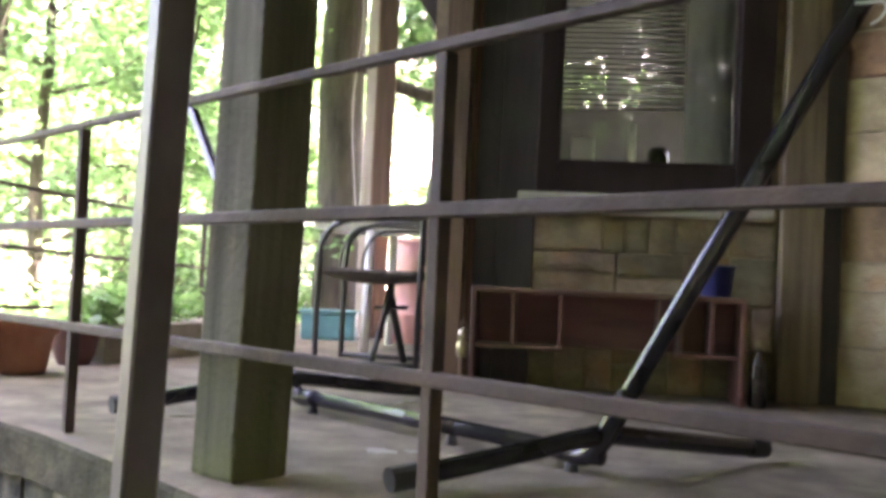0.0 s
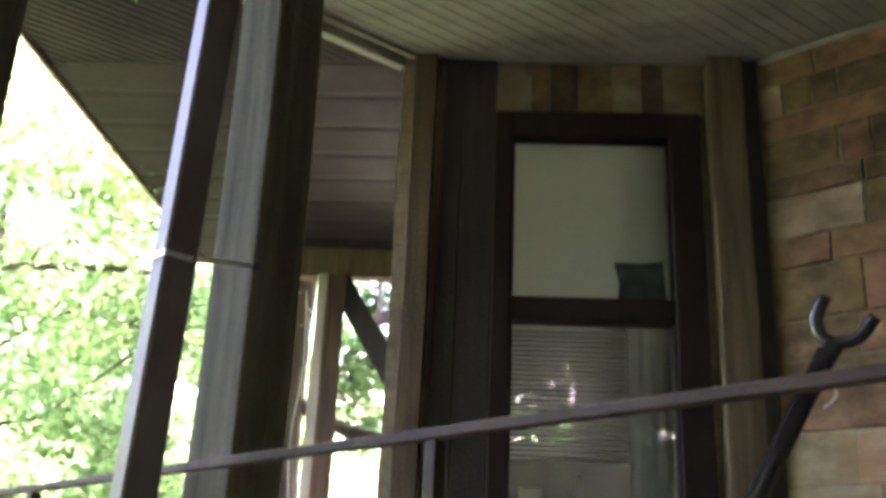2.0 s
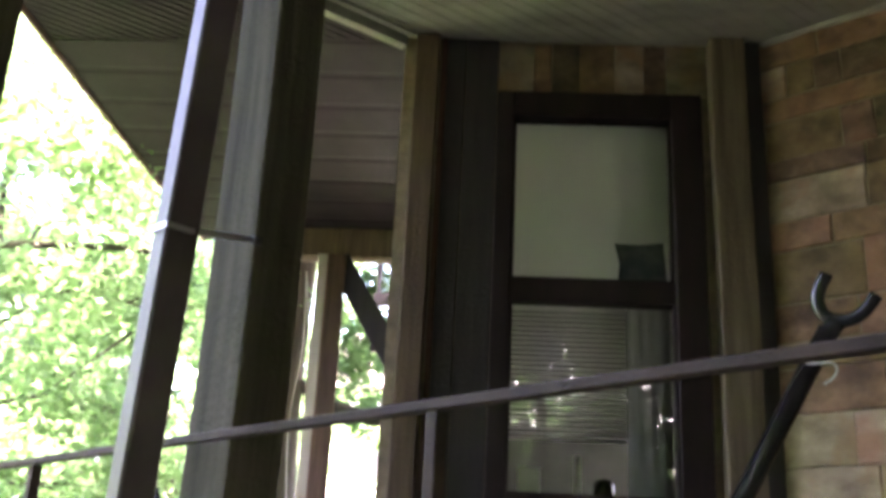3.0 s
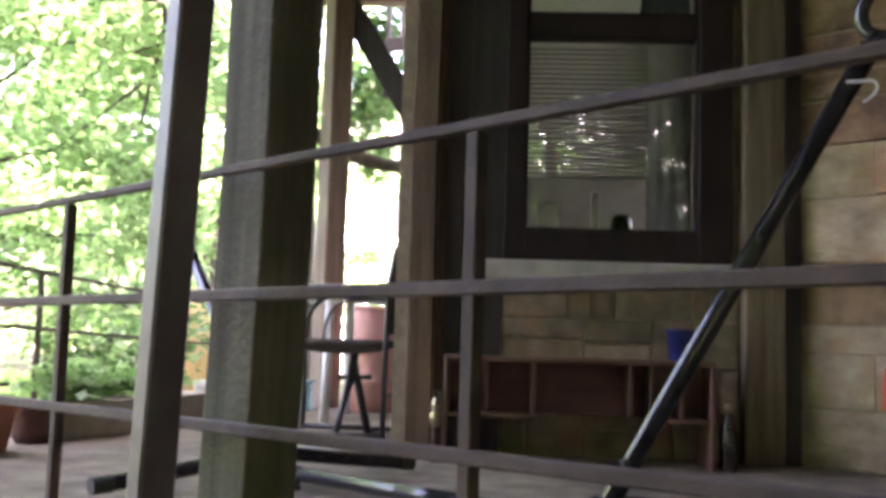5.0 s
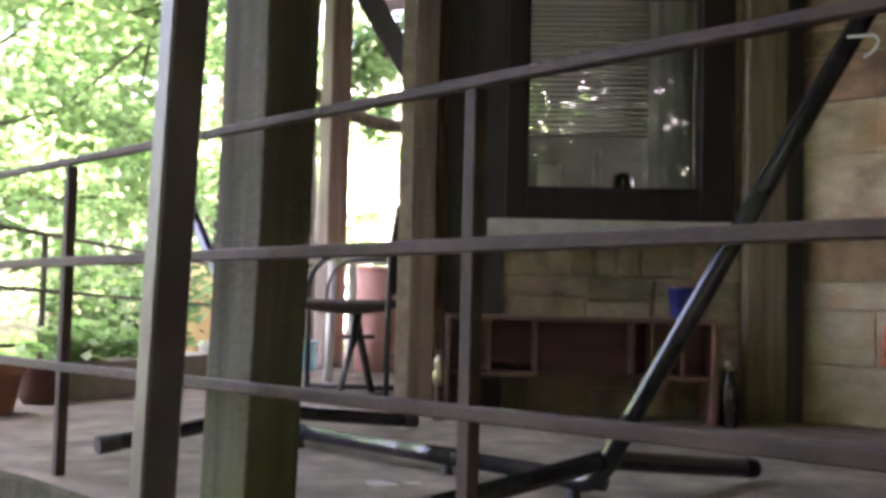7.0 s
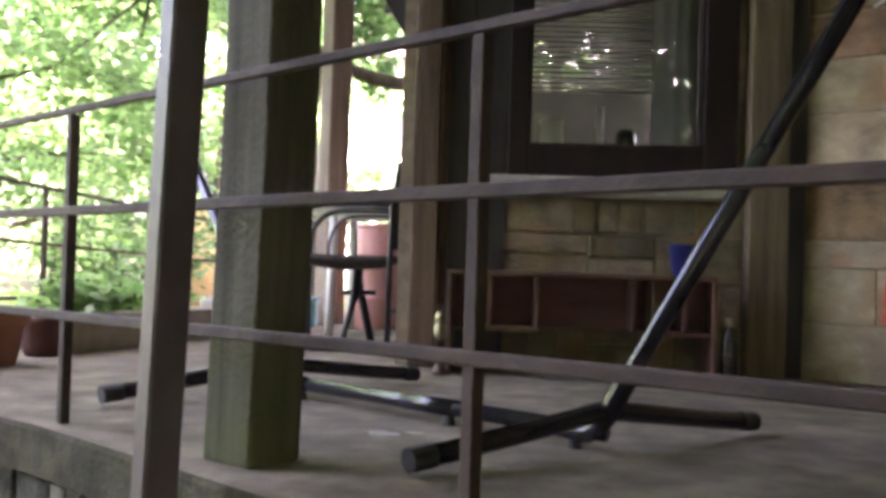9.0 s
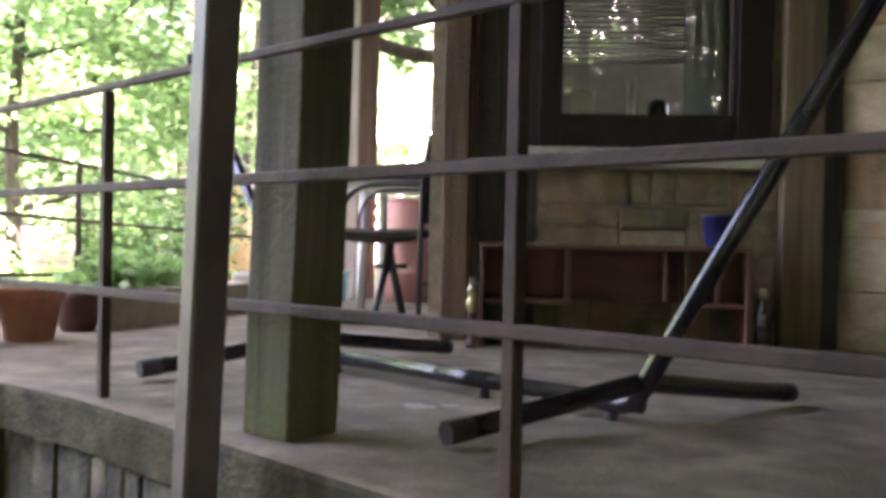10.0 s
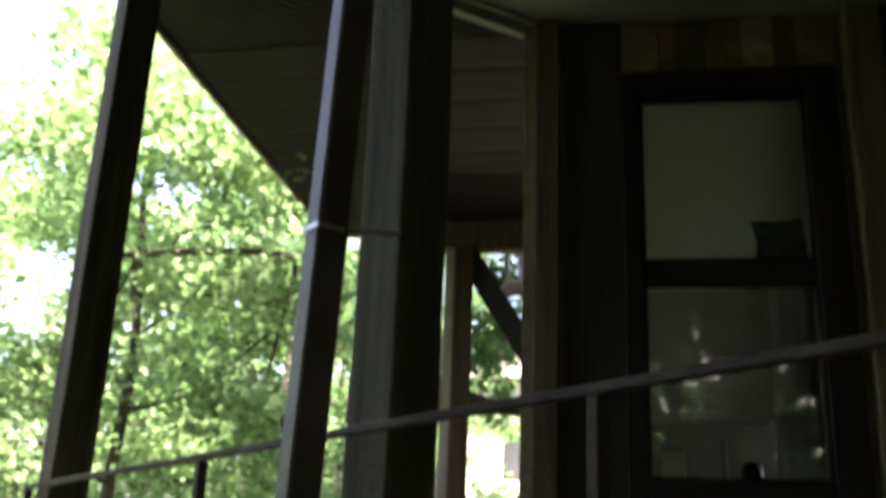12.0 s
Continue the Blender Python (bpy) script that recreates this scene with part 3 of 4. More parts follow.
cp = [curtain.verts.new((0.548 + 0.2 * i / 24, 0.16 + 0.003 * math.sin(i * 0.9), z)) for z in (0.97, 1.85) for i in range(25)]
for i in range(24):
    curtain.faces.new((cp[i], cp[i + 1], cp[25 + i + 1], cp[25 + i]))
bmesh.ops.solidify(curtain, geom=curtain.faces[:], thickness=0.002)
cu = part("curtain", curtain, M_CURTAIN, smooth=True)
cu.matrix_world = WALL
tagged(cu, "flat grey-green curtain panel hanging beside the blind", "curtain")
poster = thing("poster", WALL @ pose(0, 0, 0), "dark green crumpled picture in upper pane corner", "poster")
pb = bmesh.new()
vs = [pb.verts.new(v) for v in ((0.49, 0.028, 1.932), (0.715, 0.028, 1.932), (0.70, 0.026, 2.13), (0.60, 0.022, 2.115), (0.475, 0.024, 2.12), (0.50, 0.026, 2.02))]
pb.faces.new(vs)
bmesh.ops.solidify(pb, geom=pb.faces[:], thickness=0.002)
part("sheet", pb, M_PAPER, poster)
for nm, x, w, h, mt, lab in (("picture_frame", 0.06, 0.1, 0.14, M_WHITE, "small white picture frame on inner sill"), ("box", 0.31, 0.03, 0.2, M_WHITE, "narrow white box on the inner window sill"), ("jar", 0.44, 0.09, 0.1, M_BOTTLE, "squat dark jar on inner window sill")):
    if nm == "jar":
        o = part(nm, lathe([(0.04, 0), (0.048, 0.03), (0.045, 0.08), (0.03, 0.1)]), mt, None, smooth=True)
    else:
        o = part(nm, box(0, w, 0, 0.03, 0, h, 0.004), mt)
    o.matrix_world = WALL @ pose(x, 0.17, 0.962)
    tagged(o, lab, nm.replace("_", " "))
sill_in = part("inner_sill", box(-0.05, 0.8, 0.1, 0.3, 0.93, 0.961, 0.004), M_FRAME)
sill_in.matrix_world = WALL
tagged(sill_in, "dark inner window sill board", "window sill", kind="structure")

# ---- timbers at the house wall ----


def timber(name, m, w, d, h, material, label, seed, bow=(0, 0)):
    rng = random.Random(seed)
    b = box(-w / 2, w / 2, -d / 2, d / 2, 0, h, 0.008, 2)
    bmesh.ops.subdivide_edges(b, edges=[e for e in b.edges if abs(e.verts[0].co.z - e.verts[1].co.z) > 0.5], cuts=9)
    for v in b.verts:
        v.co.x += noise.noise((v.co.z * 1.3 + seed, 0, seed)) * 0.006
        v.co.y += noise.noise((v.co.z * 1.3 + seed, 5, seed)) * 0.006
        v.co.x += bow[0] * math.sin(math.pi * v.co.z / 2.3)
        v.co.y += bow[1] * math.sin(math.pi * v.co.z / 2.3)
    ob = part(name, b, material)
    ob.matrix_world = m
    return tagged(ob, label, "post")


timber("timber_post", WALL @ pose(-0.432, -0.04, 0), 0.112, 0.1, ZC - 0.014, M_TIMBER, "rough brown timber post at house corner", 3)
timber("timber_post", WALL @ pose(1.01, -0.02, 0), 0.165, 0.14, ZC - 0.002, M_PINE, "weathered timber post between window and stone wall", 4)
panel = thing("plank_panel", WALL, "dark stained vertical planks beside the window", "panel", kind="structure")
for i, (a, b_) in enumerate(((-0.366, -0.342), (-0.34, -0.245), (-0.243, -0.087))):
    part("plank", box(a, b_, -0.025 + 0.004 * i, 0.04, 0.0, ZC - 0.003, 0.003), M_DARKWOOD if i else M_TIMBER, panel)
corner = part("corner_board", box(1.095, 1.172, -0.05, 0.04, 0, ZC - 0.003, 0.004), M_DARKWOOD)
corner.matrix_world = WALL
tagged(corner, "dark narrow board in the wall corner", "trim", kind="structure")

# ---- porch posts ----
for s, d0, w, ang, ln, sd, bow, lab in ((0.677, 0.116, 0.147, -30.0, ZC - 0.014, 7, (0.014, 0.016), "weathered grey-green square timber porch post, mossy foot"), (-1.42, 0.11, 0.15, -36.0, ZC - 0.03, 8, (0, 0), "weathered grey square timber porch post behind railing")):
    p = on_rail(s, d0)
    timber("porch_post", pose(p.x, p.y, 0, 0, 0, ang), w, w, ln, M_POST, lab, sd, bow)

# ---- railing ----


rail = thing("railing", Matrix.Translation(B0) @ Matrix.Rotation(radians(UA), 4, "Z"), "brown painted iron railing along the porch edge", "railing")
for z, rise, w, h in ((0.8, 0.0035, 0.02, 0.019), (0.542, 0.005, 0.024, 0.024), (0.274, 0.011, 0.024, 0.024)):
    part("rail", bar((-1.5, 0, z - 1.5 * rise), (4.4, 0, z + 4.4 * rise), w, h, 0.003), M_RAIL, rail)
for s in (-1.49, 0.0, 1.43, 2.92, 4.38):
    part("baluster", box(s - 0.013, s + 0.013, -0.009, 0.017, 0, 0.789 + 0.0035 * s, 0.002), M_RAIL, rail)
side_rail = thing("railing", pose(-2.3, 3.5, 0), "thin dark iron railing along porch side", "railing")
for z in (0.775, 0.505, 0.245):
    part("rail", bar((0, 0, z), (0, 5.4, z - 0.16), 0.018, 0.018, 0.002), M_RAIL, side_rail)
for y in (1.02, 2.3, 3.6, 4.9):
    part("baluster", box(-0.011, 0.011, y - 0.011, y + 0.011, 0, 0.768 - 0.03 * y, 0.002), M_RAIL, side_rail)

# ---- downspout ----
spout = thing("downspout", pose(0, 0, 0), "brown rectangular metal downspout strapped to porch post", "downspout")


def spout_at(z):
    return on_rail(0.76 + 0.056 * z, -0.158, z)


part("pipe", bar(spout_at(-1.2), spout_at(ZC - 0.02), 0.076, 0.054, 0.006, up=U), M_SPOUT, spout)
zs = 1.186
sp = spout_at(zs)
st = bmesh.new()
se = on_rail(0.785, 0.055, zs + 0.056)
fl_, fr_ = sp - U * 0.03 - IN * 0.041, sp + U * 0.03 - IN * 0.041
for p_, q_ in ((fl_, fr_), (fl_, sp - U * 0.03 + IN * 0.04), (fr_, sp + U * 0.031 + IN * 0.01), (sp + U * 0.031 + IN * 0.01, se)):
    join(st, bar(p_, q_, 0.003, 0.011, 0))
part("strap", st, M_STRAP, spout, "thin galvanised strap")
part("screw", tube([se - IN * 0.006, se + IN * 0.014], 0.011, 8), M_CAP, spout)

# ---- hammock stand ----
stand = thing("hammock_stand", pose(0, 0, 0), "blue-black steel hammock stand without its hammock", "hammock stand")
JN, JF = Vector((0.361, 2.505, 0.09)), Vector((-0.686, 3.216, 0.09))
AX = (JN - JF).normalized()
BF, BN = JF - Vector((0, 0, 0.042)), JN - Vector((0, 0, 0.042))
part("base_tube", tube([BF, BN], 0.0215, 16), M_STAND, stand, smooth=True)
part("tube_sleeve", tube([BF.lerp(BN, 0.46), BF.lerp(BN, 0.62)], 0.0235, 16), M_STAND, stand, smooth=True)
for f in (0.6, 0.93, 0.1):
    q = BF.lerp(BN, f)
    part("foot_pad", tube([q - Vector((0, 0, 0.02)), q - Vector((0, 0, 0.057))], [0.012, 0.02], 10), M_CAP, stand)
for feet, jn in ((((-0.025, 2.104), (0.75, 2.929)), JN), (((-1.047, 2.769), (-0.329, 3.681)), JF)):
    for fx, fy in feet:
        e = Vector((fx, fy, 0.036))
        d = (e - jn).normalized()
        leg = part("leg", tube(curve_pts([jn + Vector((0, 0, 0.012)), jn.lerp(e, 0.35) + Vector((0, 0, 0.006)), jn.lerp(e, 0.75), e], 5), 0.024, 12), M_STAND, stand, smooth=True)
        part("end_cap", tube([e - d * 0.05, e + d * 0.012], 0.0262, 12), M_CAP, leg)
TN, TF = JN + AX * 0.618 + Vector((0, 0, 0.99)), JF - AX * 0.74 + Vector((0, 0, 0.94))
for jn, top, sgn in ((JN, TN, 1), (JF, TF, -1)):
    d = (top - jn).normalized()
    arm = part("arm", tube([jn + d * 0.0, jn + d * 0.1, top], 0.022, 16), M_STAND, stand, smooth=True)
    part("elbow", tube(curve_pts([jn - AX * sgn * 0.14 - Vector((0, 0, 0.042)), jn - AX * sgn * 0.03 - Vector((0, 0, 0.036)), jn + d * 0.12], 6), 0.026, 14), M_STAND, stand, smooth=True)
    part("bolt", tube([jn + d * 0.14 - IN * 0.04, jn + d * 0.14 + IN * 0.04], 0.008, 8), M_CAP, arm)
    a = AX * sgn
    z = Vector((0, 0, 1))
    if sgn > 0:
        part("neck", tube([top - d * 0.03, top + a * 0.02 + z * 0.014], [0.022, 0.018], 14), M_STAND, arm, smooth=True)
        fork = [(0.003, 0.117), (-0.019, 0.071), (-0.009, 0.03), (0.027, 0.012), (0.068, 0.02), (0.102, 0.055)]
        crook = [top + a * fa_ + z * fz_ for fa_, fz_ in fork]
    else:
        crook = [top + a * 0.0, top + a * 0.035 + z * 0.022, top + a * 0.05 + z * 0.05, top + a * 0.045 + z * 0.08]
    part("crook", tube(curve_pts(crook, 6), 0.014, 12), M_STAND, arm, smooth=True)
hook = thing("s_hook", pose(TN.x, TN.y, TN.z), "white coated S hook hanging from hammock stand", "hook")
a = AX
part("wire", tube(curve_pts([a * ha + Vector((0, 0, hz)) - IN * 0.026 for ha, hz in ((-0.04, -0.074), (-0.012, -0.077), (0.012, -0.08), (0.02, -0.094), (0.01, -0.11), (-0.008, -0.12))], 6), 0.0026, 8), M_WHITEHOOK, hook, smooth=True)

# ---- shelf bench at the wall ----
bench = thing("shelf_bench", WALL @ pose(0, 0, 0), "low reddish brown wooden shelf unit against the wall", "shelf")
L, R, F, K = -0.311, 0.757, -0.33, -0.05
part("top_board", box(L, R, F, K, 0.40, 0.42, 0.003), M_BENCHEDGE, bench)
part("side_board", box(L, L + 0.02, F, K, 0.0, 0.399, 0.003), M_BENCHEDGE, bench)
part("side_board", box(R - 0.02, R, F, K, 0.0, 0.399, 0.003), M_BENCHEDGE, bench)
part("back_board", box(L + 0.021, R - 0.021, K - 0.13, K - 0.118, 0.19, 0.399, 0.002), M_BENCH, bench)
for x in (-0.15, 0.035, 0.42, 0.50, 0.62):
    part("divider", box(x, x + 0.018, F + 0.01, K - 0.131, 0.196, 0.399, 0.002), M_BENCH, bench)
part("shelf", box(L + 0.021, 0.055, F + 0.005, K - 0.131, 0.178, 0.195, 0.002), M_BENCHEDGE, bench)
part("shelf", box(0.50, R - 0.021, F + 0.005, K - 0.131, 0.178, 0.195, 0.002), M_BENCHEDGE, bench)
bk = WALL @ pose(0.655, -0.2, 0.42)
bucket = thing("bucket", bk, "small blue plastic bucket on the shelf", "bucket")
part("body", lathe([(0.055, 0.0), (0.058, 0.004), (0.072, 0.118), (0.076, 0.12), (0.076, 0.128), (0.069, 0.128), (0.054, 0.012)]), M_BLUE, bucket, smooth=True)
part("handle", tube([(0.074 * math.cos(t), 0.074 * math.sin(t), 0.118 + 0.0) for t in [math.pi * k / 12 for k in range(13)]], 0.002, 6), M_WHITEHOOK, bucket)
orn = thing("garden_lantern", WALL @ pose(-0.335, -0.36, 0) @ Matrix.Scale(0.85, 4), "small tarnished metal garden lantern on wooden base", "lantern")
part("base", lathe([(0.03, 0), (0.032, 0.02), (0.02, 0.03), (0.016, 0.15), (0.022, 0.16)], 14), M_BENCH, orn, smooth=True)
part("body", lathe([(0.02, 0.16), (0.028, 0.18), (0.03, 0.22), (0.018, 0.24), (0.026, 0.25), (0.024, 0.28), (0.008, 0.3)], 14), M_BRASS, orn, smooth=True)
part("ring", tube([(0.014 * math.cos(t), 0, 0.312 + 0.014 * math.sin(t)) for t in [2 * math.pi * k / 12 for k in range(13)]], 0.003, 6), M_BRASS, orn)
for x, h in ((0.812, 0.25),):
    bt = thing("bottle", WALL @ pose(x, -0.3, 0), "dark glass bottle standing beside the shelf", "bottle")
    part("body", lathe([(0.03, 0), (0.033, 0.01), (0.033, h * 0.6), (0.024, h * 0.74), (0.016, h * 0.82), (0.016, h)], 18), M_BOTTLE, bt, smooth=True)
    part("cap", lathe([(0.019, h - 0.03), (0.019, h + 0.006), (0.012, h + 0.01)], 14), M_BRASS, bt, smooth=True)
org = thing("hand_brush", RWALL @ pose(0.385, -0.02, 0.29), "orange plastic hand brush hung on the stone wall", "brush")
part("handle", tube([(0, -0.01, 0.0), (0, -0.012, 0.05), (0, -0.01, 0.13)], [0.014, 0.018, 0.012], 10), M_ORANGE, org, smooth=True)
part("head", box(-0.02, 0.03, -0.025, 0.0, -0.04, 0.005, 0.006), M_ORANGE, org)
part("nail", tube([(0, 0.02, 0.125), (0, -0.03, 0.128)], 0.003, 6), M_CAP, org)

rp_ = random.Random(12)
for px_, py_, r_ in ((-0.2, 2.6, 0.055), (-0.12, 2.63, 0.03), (-0.3, 2.2, 0.018), (0.98, 2.1, 0.03), (0.62, 3.0, 0.02)):
    b = bmesh.new()
    ring = [b.verts.new((math.cos(k * 0.524) * r_ * rp_.uniform(0.5, 1.2), math.sin(k * 0.524) * r_ * rp_.uniform(0.3, 0.8), 0.0)) for k in range(12)]
    b.faces.new(ring)
    ex = bmesh.ops.extrude_face_region(b, geom=b.faces[:])
    for v in ex["geom"]:
        if isinstance(v, bmesh.types.BMVert):
            v.co = Vector((v.co.x * 0.8, v.co.y * 0.8, 0.003))
    bmesh.ops.recalc_face_normals(b, faces=b.faces[:])
    o = part("plaster_spot", b, M_SPOT)
    o.location = (px_, py_, 0.0)
    tagged(o, "pale dried plaster spot on concrete porch floor", "spot", "plaster spots")

# ---- pots and kerb ----


def pot(name, x, y, r, h, material, label, rim=True):
    t = thing(name, pose(x, y, 0), label, "flower pot")
    prof = [(r * 0.64, 0), (r * 0.68, 0.006), (r * 0.86, h * 0.74), (r * 0.98, h * 0.75), (r * 1.02, h * 0.98), (r * 0.98, h), (r * 0.9, h), (r * 0.86, h * 0.86)] if rim else [(r * 0.6, 0), (r * 0.8, h * 0.3), (r * 0.98, h * 0.85), (r, h), (r * 0.92, h), (r * 0.88, h * 0.86)]
    part("body", lathe(prof, 32), material, t, smooth=True)
    part("soil", lathe([(r * 0.84, h * 0.84), (r * 0.84, h * 0.87)], 24), M_SOIL, t)
    return t


pot("flower_pot", -1.96, 3.61, 0.137, 0.205, M_TERRA, "terracotta flower pot with a thick rim on porch")
pot("flower_pot", -1.99, 4.01, 0.108, 0.165, M_BROWNPOT, "dark brown clay pot beside terracotta pot", False)
for cx_, cy_ in ((-2.02, 3.955), (-1.965, 3.965)):
    cup = thing("cup", pose(cx_, cy_, 0.1435), "small white cup sitting on the pot soil", "cup", "cups in the dark pot")
    part("body", lathe([(0.014, 0), (0.02, 0.012), (0.022, 0.036), (0.019, 0.036), (0.015, 0.01)], 16), M_WHITE, cup, smooth=True)
pot("flower_pot", -1.8, 5.52, 0.12, 0.22, M_SILL, "pale stoneware pot at the end of the kerb", False)
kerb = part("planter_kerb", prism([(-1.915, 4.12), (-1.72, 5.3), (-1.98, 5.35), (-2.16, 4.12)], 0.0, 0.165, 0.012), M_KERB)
tagged(kerb, "low mossy concrete planter kerb along porch side", "kerb", kind="structure")

# ---- patio set ----
chair = thing("patio_chair", pose(-0.935, 5.04, 0, 0, 0, 3), "black tubular armchair with dark woven seat", "chair")
for y in (-0.24, 0.24):
    part("side_frame", tube(curve_pts([(-0.26, y, 0.0), (-0.262, y, 0.25), (-0.255, y, 0.56), (-0.2, y, 0.665), (-0.1, y, 0.71), (0.06, y, 0.72), (0.245, y, 0.72)], 6), 0.014, 10), M_BLACK, chair, smooth=True)
    part("back_leg", tube([(0.245, y, 0.0), (0.245, y, 0.44), (0.25, y, 0.72), (0.285, y, 0.92)], 0.014, 10), M_BLACK, chair, smooth=True)
    part("inner_arm", tube(curve_pts([(-0.16, y * 0.92, 0.44), (-0.15, y * 0.92, 0.56), (-0.09, y * 0.92, 0.655), (0.02, y * 0.92, 0.68), (0.24, y * 0.92, 0.68)], 5), 0.009, 8), M_BLACK, chair, smooth=True)
sb = bmesh.new()
n = 10
top_, low_ = [[[sb.verts.new((-0.26 + 0.5 * i / n, -0.235 + 0.47 * j / n, z0 - dip * (math.sin(math.pi * i / n) * math.sin(math.pi * j / n)) ** 0.6)) for j in range(n + 1)] for i in range(n + 1)] for z0, dip in ((0.47, 0.012), (0.44, 0.045))]
for g in (top_, low_):
    for i in range(n):
        for j in range(n):
            sb.faces.new((g[i][j], g[i + 1][j], g[i + 1][j + 1], g[i][j + 1]))
for i in range(n):
    for p_, q_ in (((i, 0), (i + 1, 0)), ((i, n), (i + 1, n)), ((0, i), (0, i + 1)), ((n, i), (n, i + 1))):
        sb.faces.new((top_[p_[0]][p_[1]], top_[q_[0]][q_[1]], low_[q_[0]][q_[1]], low_[p_[0]][p_[1]]))
bmesh.ops.recalc_face_normals(sb, faces=sb.faces[:])
part("seat", sb, M_SEAT, chair, smooth=True)
part("backrest", bar((0.25, 0, 0.5), (0.28, 0, 0.91), 0.45, 0.022, 0.006, up=(1, 0, 0)), M_SEAT, chair)
for sx in (-1, 1):
    part("pedestal_leg", tube([(0.05 - sx * 0.02, sx * 0.05, 0.43), (0.05 + sx * 0.015, sx * 0.02, 0.26), (0.05 + sx * 0.06, sx * 0.12, 0.0)], 0.02, 8), M_BLACK, chair, smooth=True)
for sy in (-0.24, 0.24):
    part("floor_runner", tube([(-0.26, sy, 0.014), (0.245, sy, 0.014)], 0.014, 8), M_BLACK, chair, smooth=True)
part("pedestal_bar", tube([(-0.03, 0, 0.28), (0.14, 0, 0.285)], 0.012, 8), M_BLACK, chair)
part("stretcher", tube([(0.245, -0.24, 0.2), (0.245, 0.24, 0.2)], 0.01, 8), M_BLACK, chair)
table = thing("patio_table", pose(-1.07, 6.05, 0, 0, 0, 4), "white metal patio table with a grey top", "table")
part("tabletop", box(-0.57, 0.5, -0.4, 0.4, 0.75, 0.785, 0.008, 2), M_GREYTOP, table)
part("apron", box(-0.5, 0.42, -0.36, 0.36, 0.70, 0.748, 0.004), M_WHITE, table)
for x, y in ((-0.17, -0.34), (0.4, -0.34), (-0.17, 0.34), (0.4, 0.34)):
    part("leg", tube([(x, y, 0), (x * 0.97, y * 0.97, 0.7)], 0.026, 12), M_WHITE, table, smooth=True)
barrel = thing("barrel", pose(-1.2, 6.75, 0) @ Matrix.Diagonal((1.0, 1.0, 0.8, 1.0)), "pink plastic barrel on porch floor, sunlight in its colour", "barrel")
part("body", lathe([(0.17, 0), (0.185, 0.01), (0.19, 0.22), (0.198, 0.235), (0.198, 0.26), (0.19, 0.275), (0.19, 0.5), (0.198, 0.515), (0.198, 0.54), (0.19, 0.555), (0.18, 0.82), (0.165, 0.84)], 30), M_PINK, barrel, smooth=True)
part("lid", lathe([(0.188, 0.835), (0.192, 0.84), (0.192, 0.865), (0.18, 0.875)], 30), M_PINK, barrel, smooth=True)
crate = thing("crate", pose(-1.72, 6.55, 0, 0, 0, 10), "teal plastic storage box on the floor", "crate")
part("body", box(-0.18, 0.18, -0.12, 0.12, 0, 0.17, 0.015, 2), M_TEAL, crate)
part("lid", box(-0.19, 0.19, -0.13, 0.13, 0.171, 0.195, 0.008, 2), M_TEAL, crate)
wchair = thing("garden_chair", pose(-0.78, 6.95, 0, 0, 0, 0), "white slatted garden chair behind the table", "chair")
for i in range(5):
    part("back_slat", box(-0.2 + i * 0.085, -0.165 + i * 0.085, -0.012, 0.012, 0.06, 0.46, 0.003), M_WHITE, wchair)
part("seat", box(-0.22, 0.22, -0.4, 0.02, 0.40, 0.43, 0.008), M_WHITE, wchair)
for x in (-0.2, 0.2):
    for y in (-0.37, 0.03):
        part("leg", box(x - 0.015, x + 0.015, y - 0.015, y + 0.015, 0, 0.40 if y < 0 else 0.8, 0.003), M_WHITE, wchair)
part("back_rail", box(-0.185, 0.185, 0.017, 0.043, 0.74, 0.8, 0.004), M_WHITE, wchair)

# ---- far end of the porch ----
timber("porch_post", pose(-1.53, 6.93, 0, 0, 0, 20), 0.14, 0.14, ZC - 0.26, M_TIMBER, "brown timber post at far porch end", 11)
# Added pale strip in place of the far post's lit left side.
pale = part("post_lit_side", box(-0.035, 0.035, -0.012, 0.012, 0, ZC - 0.26, 0.003), M_LITSIDE)
pale.matrix_world = pose(-1.613, 6.86, 0, 0, 0, 10)
tagged(pale, "pale strip standing for the lit left side of far post", "board")
beam = part("beam", bar((-1.95, 6.97, ZC - 0.137), (-0.86, 7.08, ZC - 0.137), 0.14, 0.23, 0.008), M_TIMBER)
tagged(beam, "brown timber beam under the far soffit", "beam", kind="structure")
brace = part("brace", bar((-1.52, 6.94, ZC - 0.27), (-0.9, 7.0, 1.88), 0.07, 0.17, 0.006), M_DARKWOOD)
tagged(brace, "dark diagonal timber brace under the beam", "brace")
slat_fence = thing("stair_rail", pose(-1.2, 7.9, 0), "dark timber stair rail with slim balusters", "stair rail")
part("stringer", bar((-0.25, 0, 2.86), (0.9, 0, 2.95), 0.05, 0.11), M_DARKWOOD, slat_fence)
part("stringer", bar((-0.25, 0, 2.45), (0.9, 0, 2.55), 0.05, 0.06), M_DARKWOOD, slat_fence)
for i in range(10):
    x = -0.22 + i * 0.115
    z = 2.9 + (x + 0.25) * 0.078
    part("baluster", box(x - 0.014, x + 0.014, -0.02, 0.02, z, z + 0.9, 0.003), M_DARKWOOD, slat_fence)
for x in (0.88,):
    part("newel", box(x - 0.04, x + 0.04, 0.026, 0.1, -0.4, 3.9, 0.004), M_DARKWOOD, slat_fence)

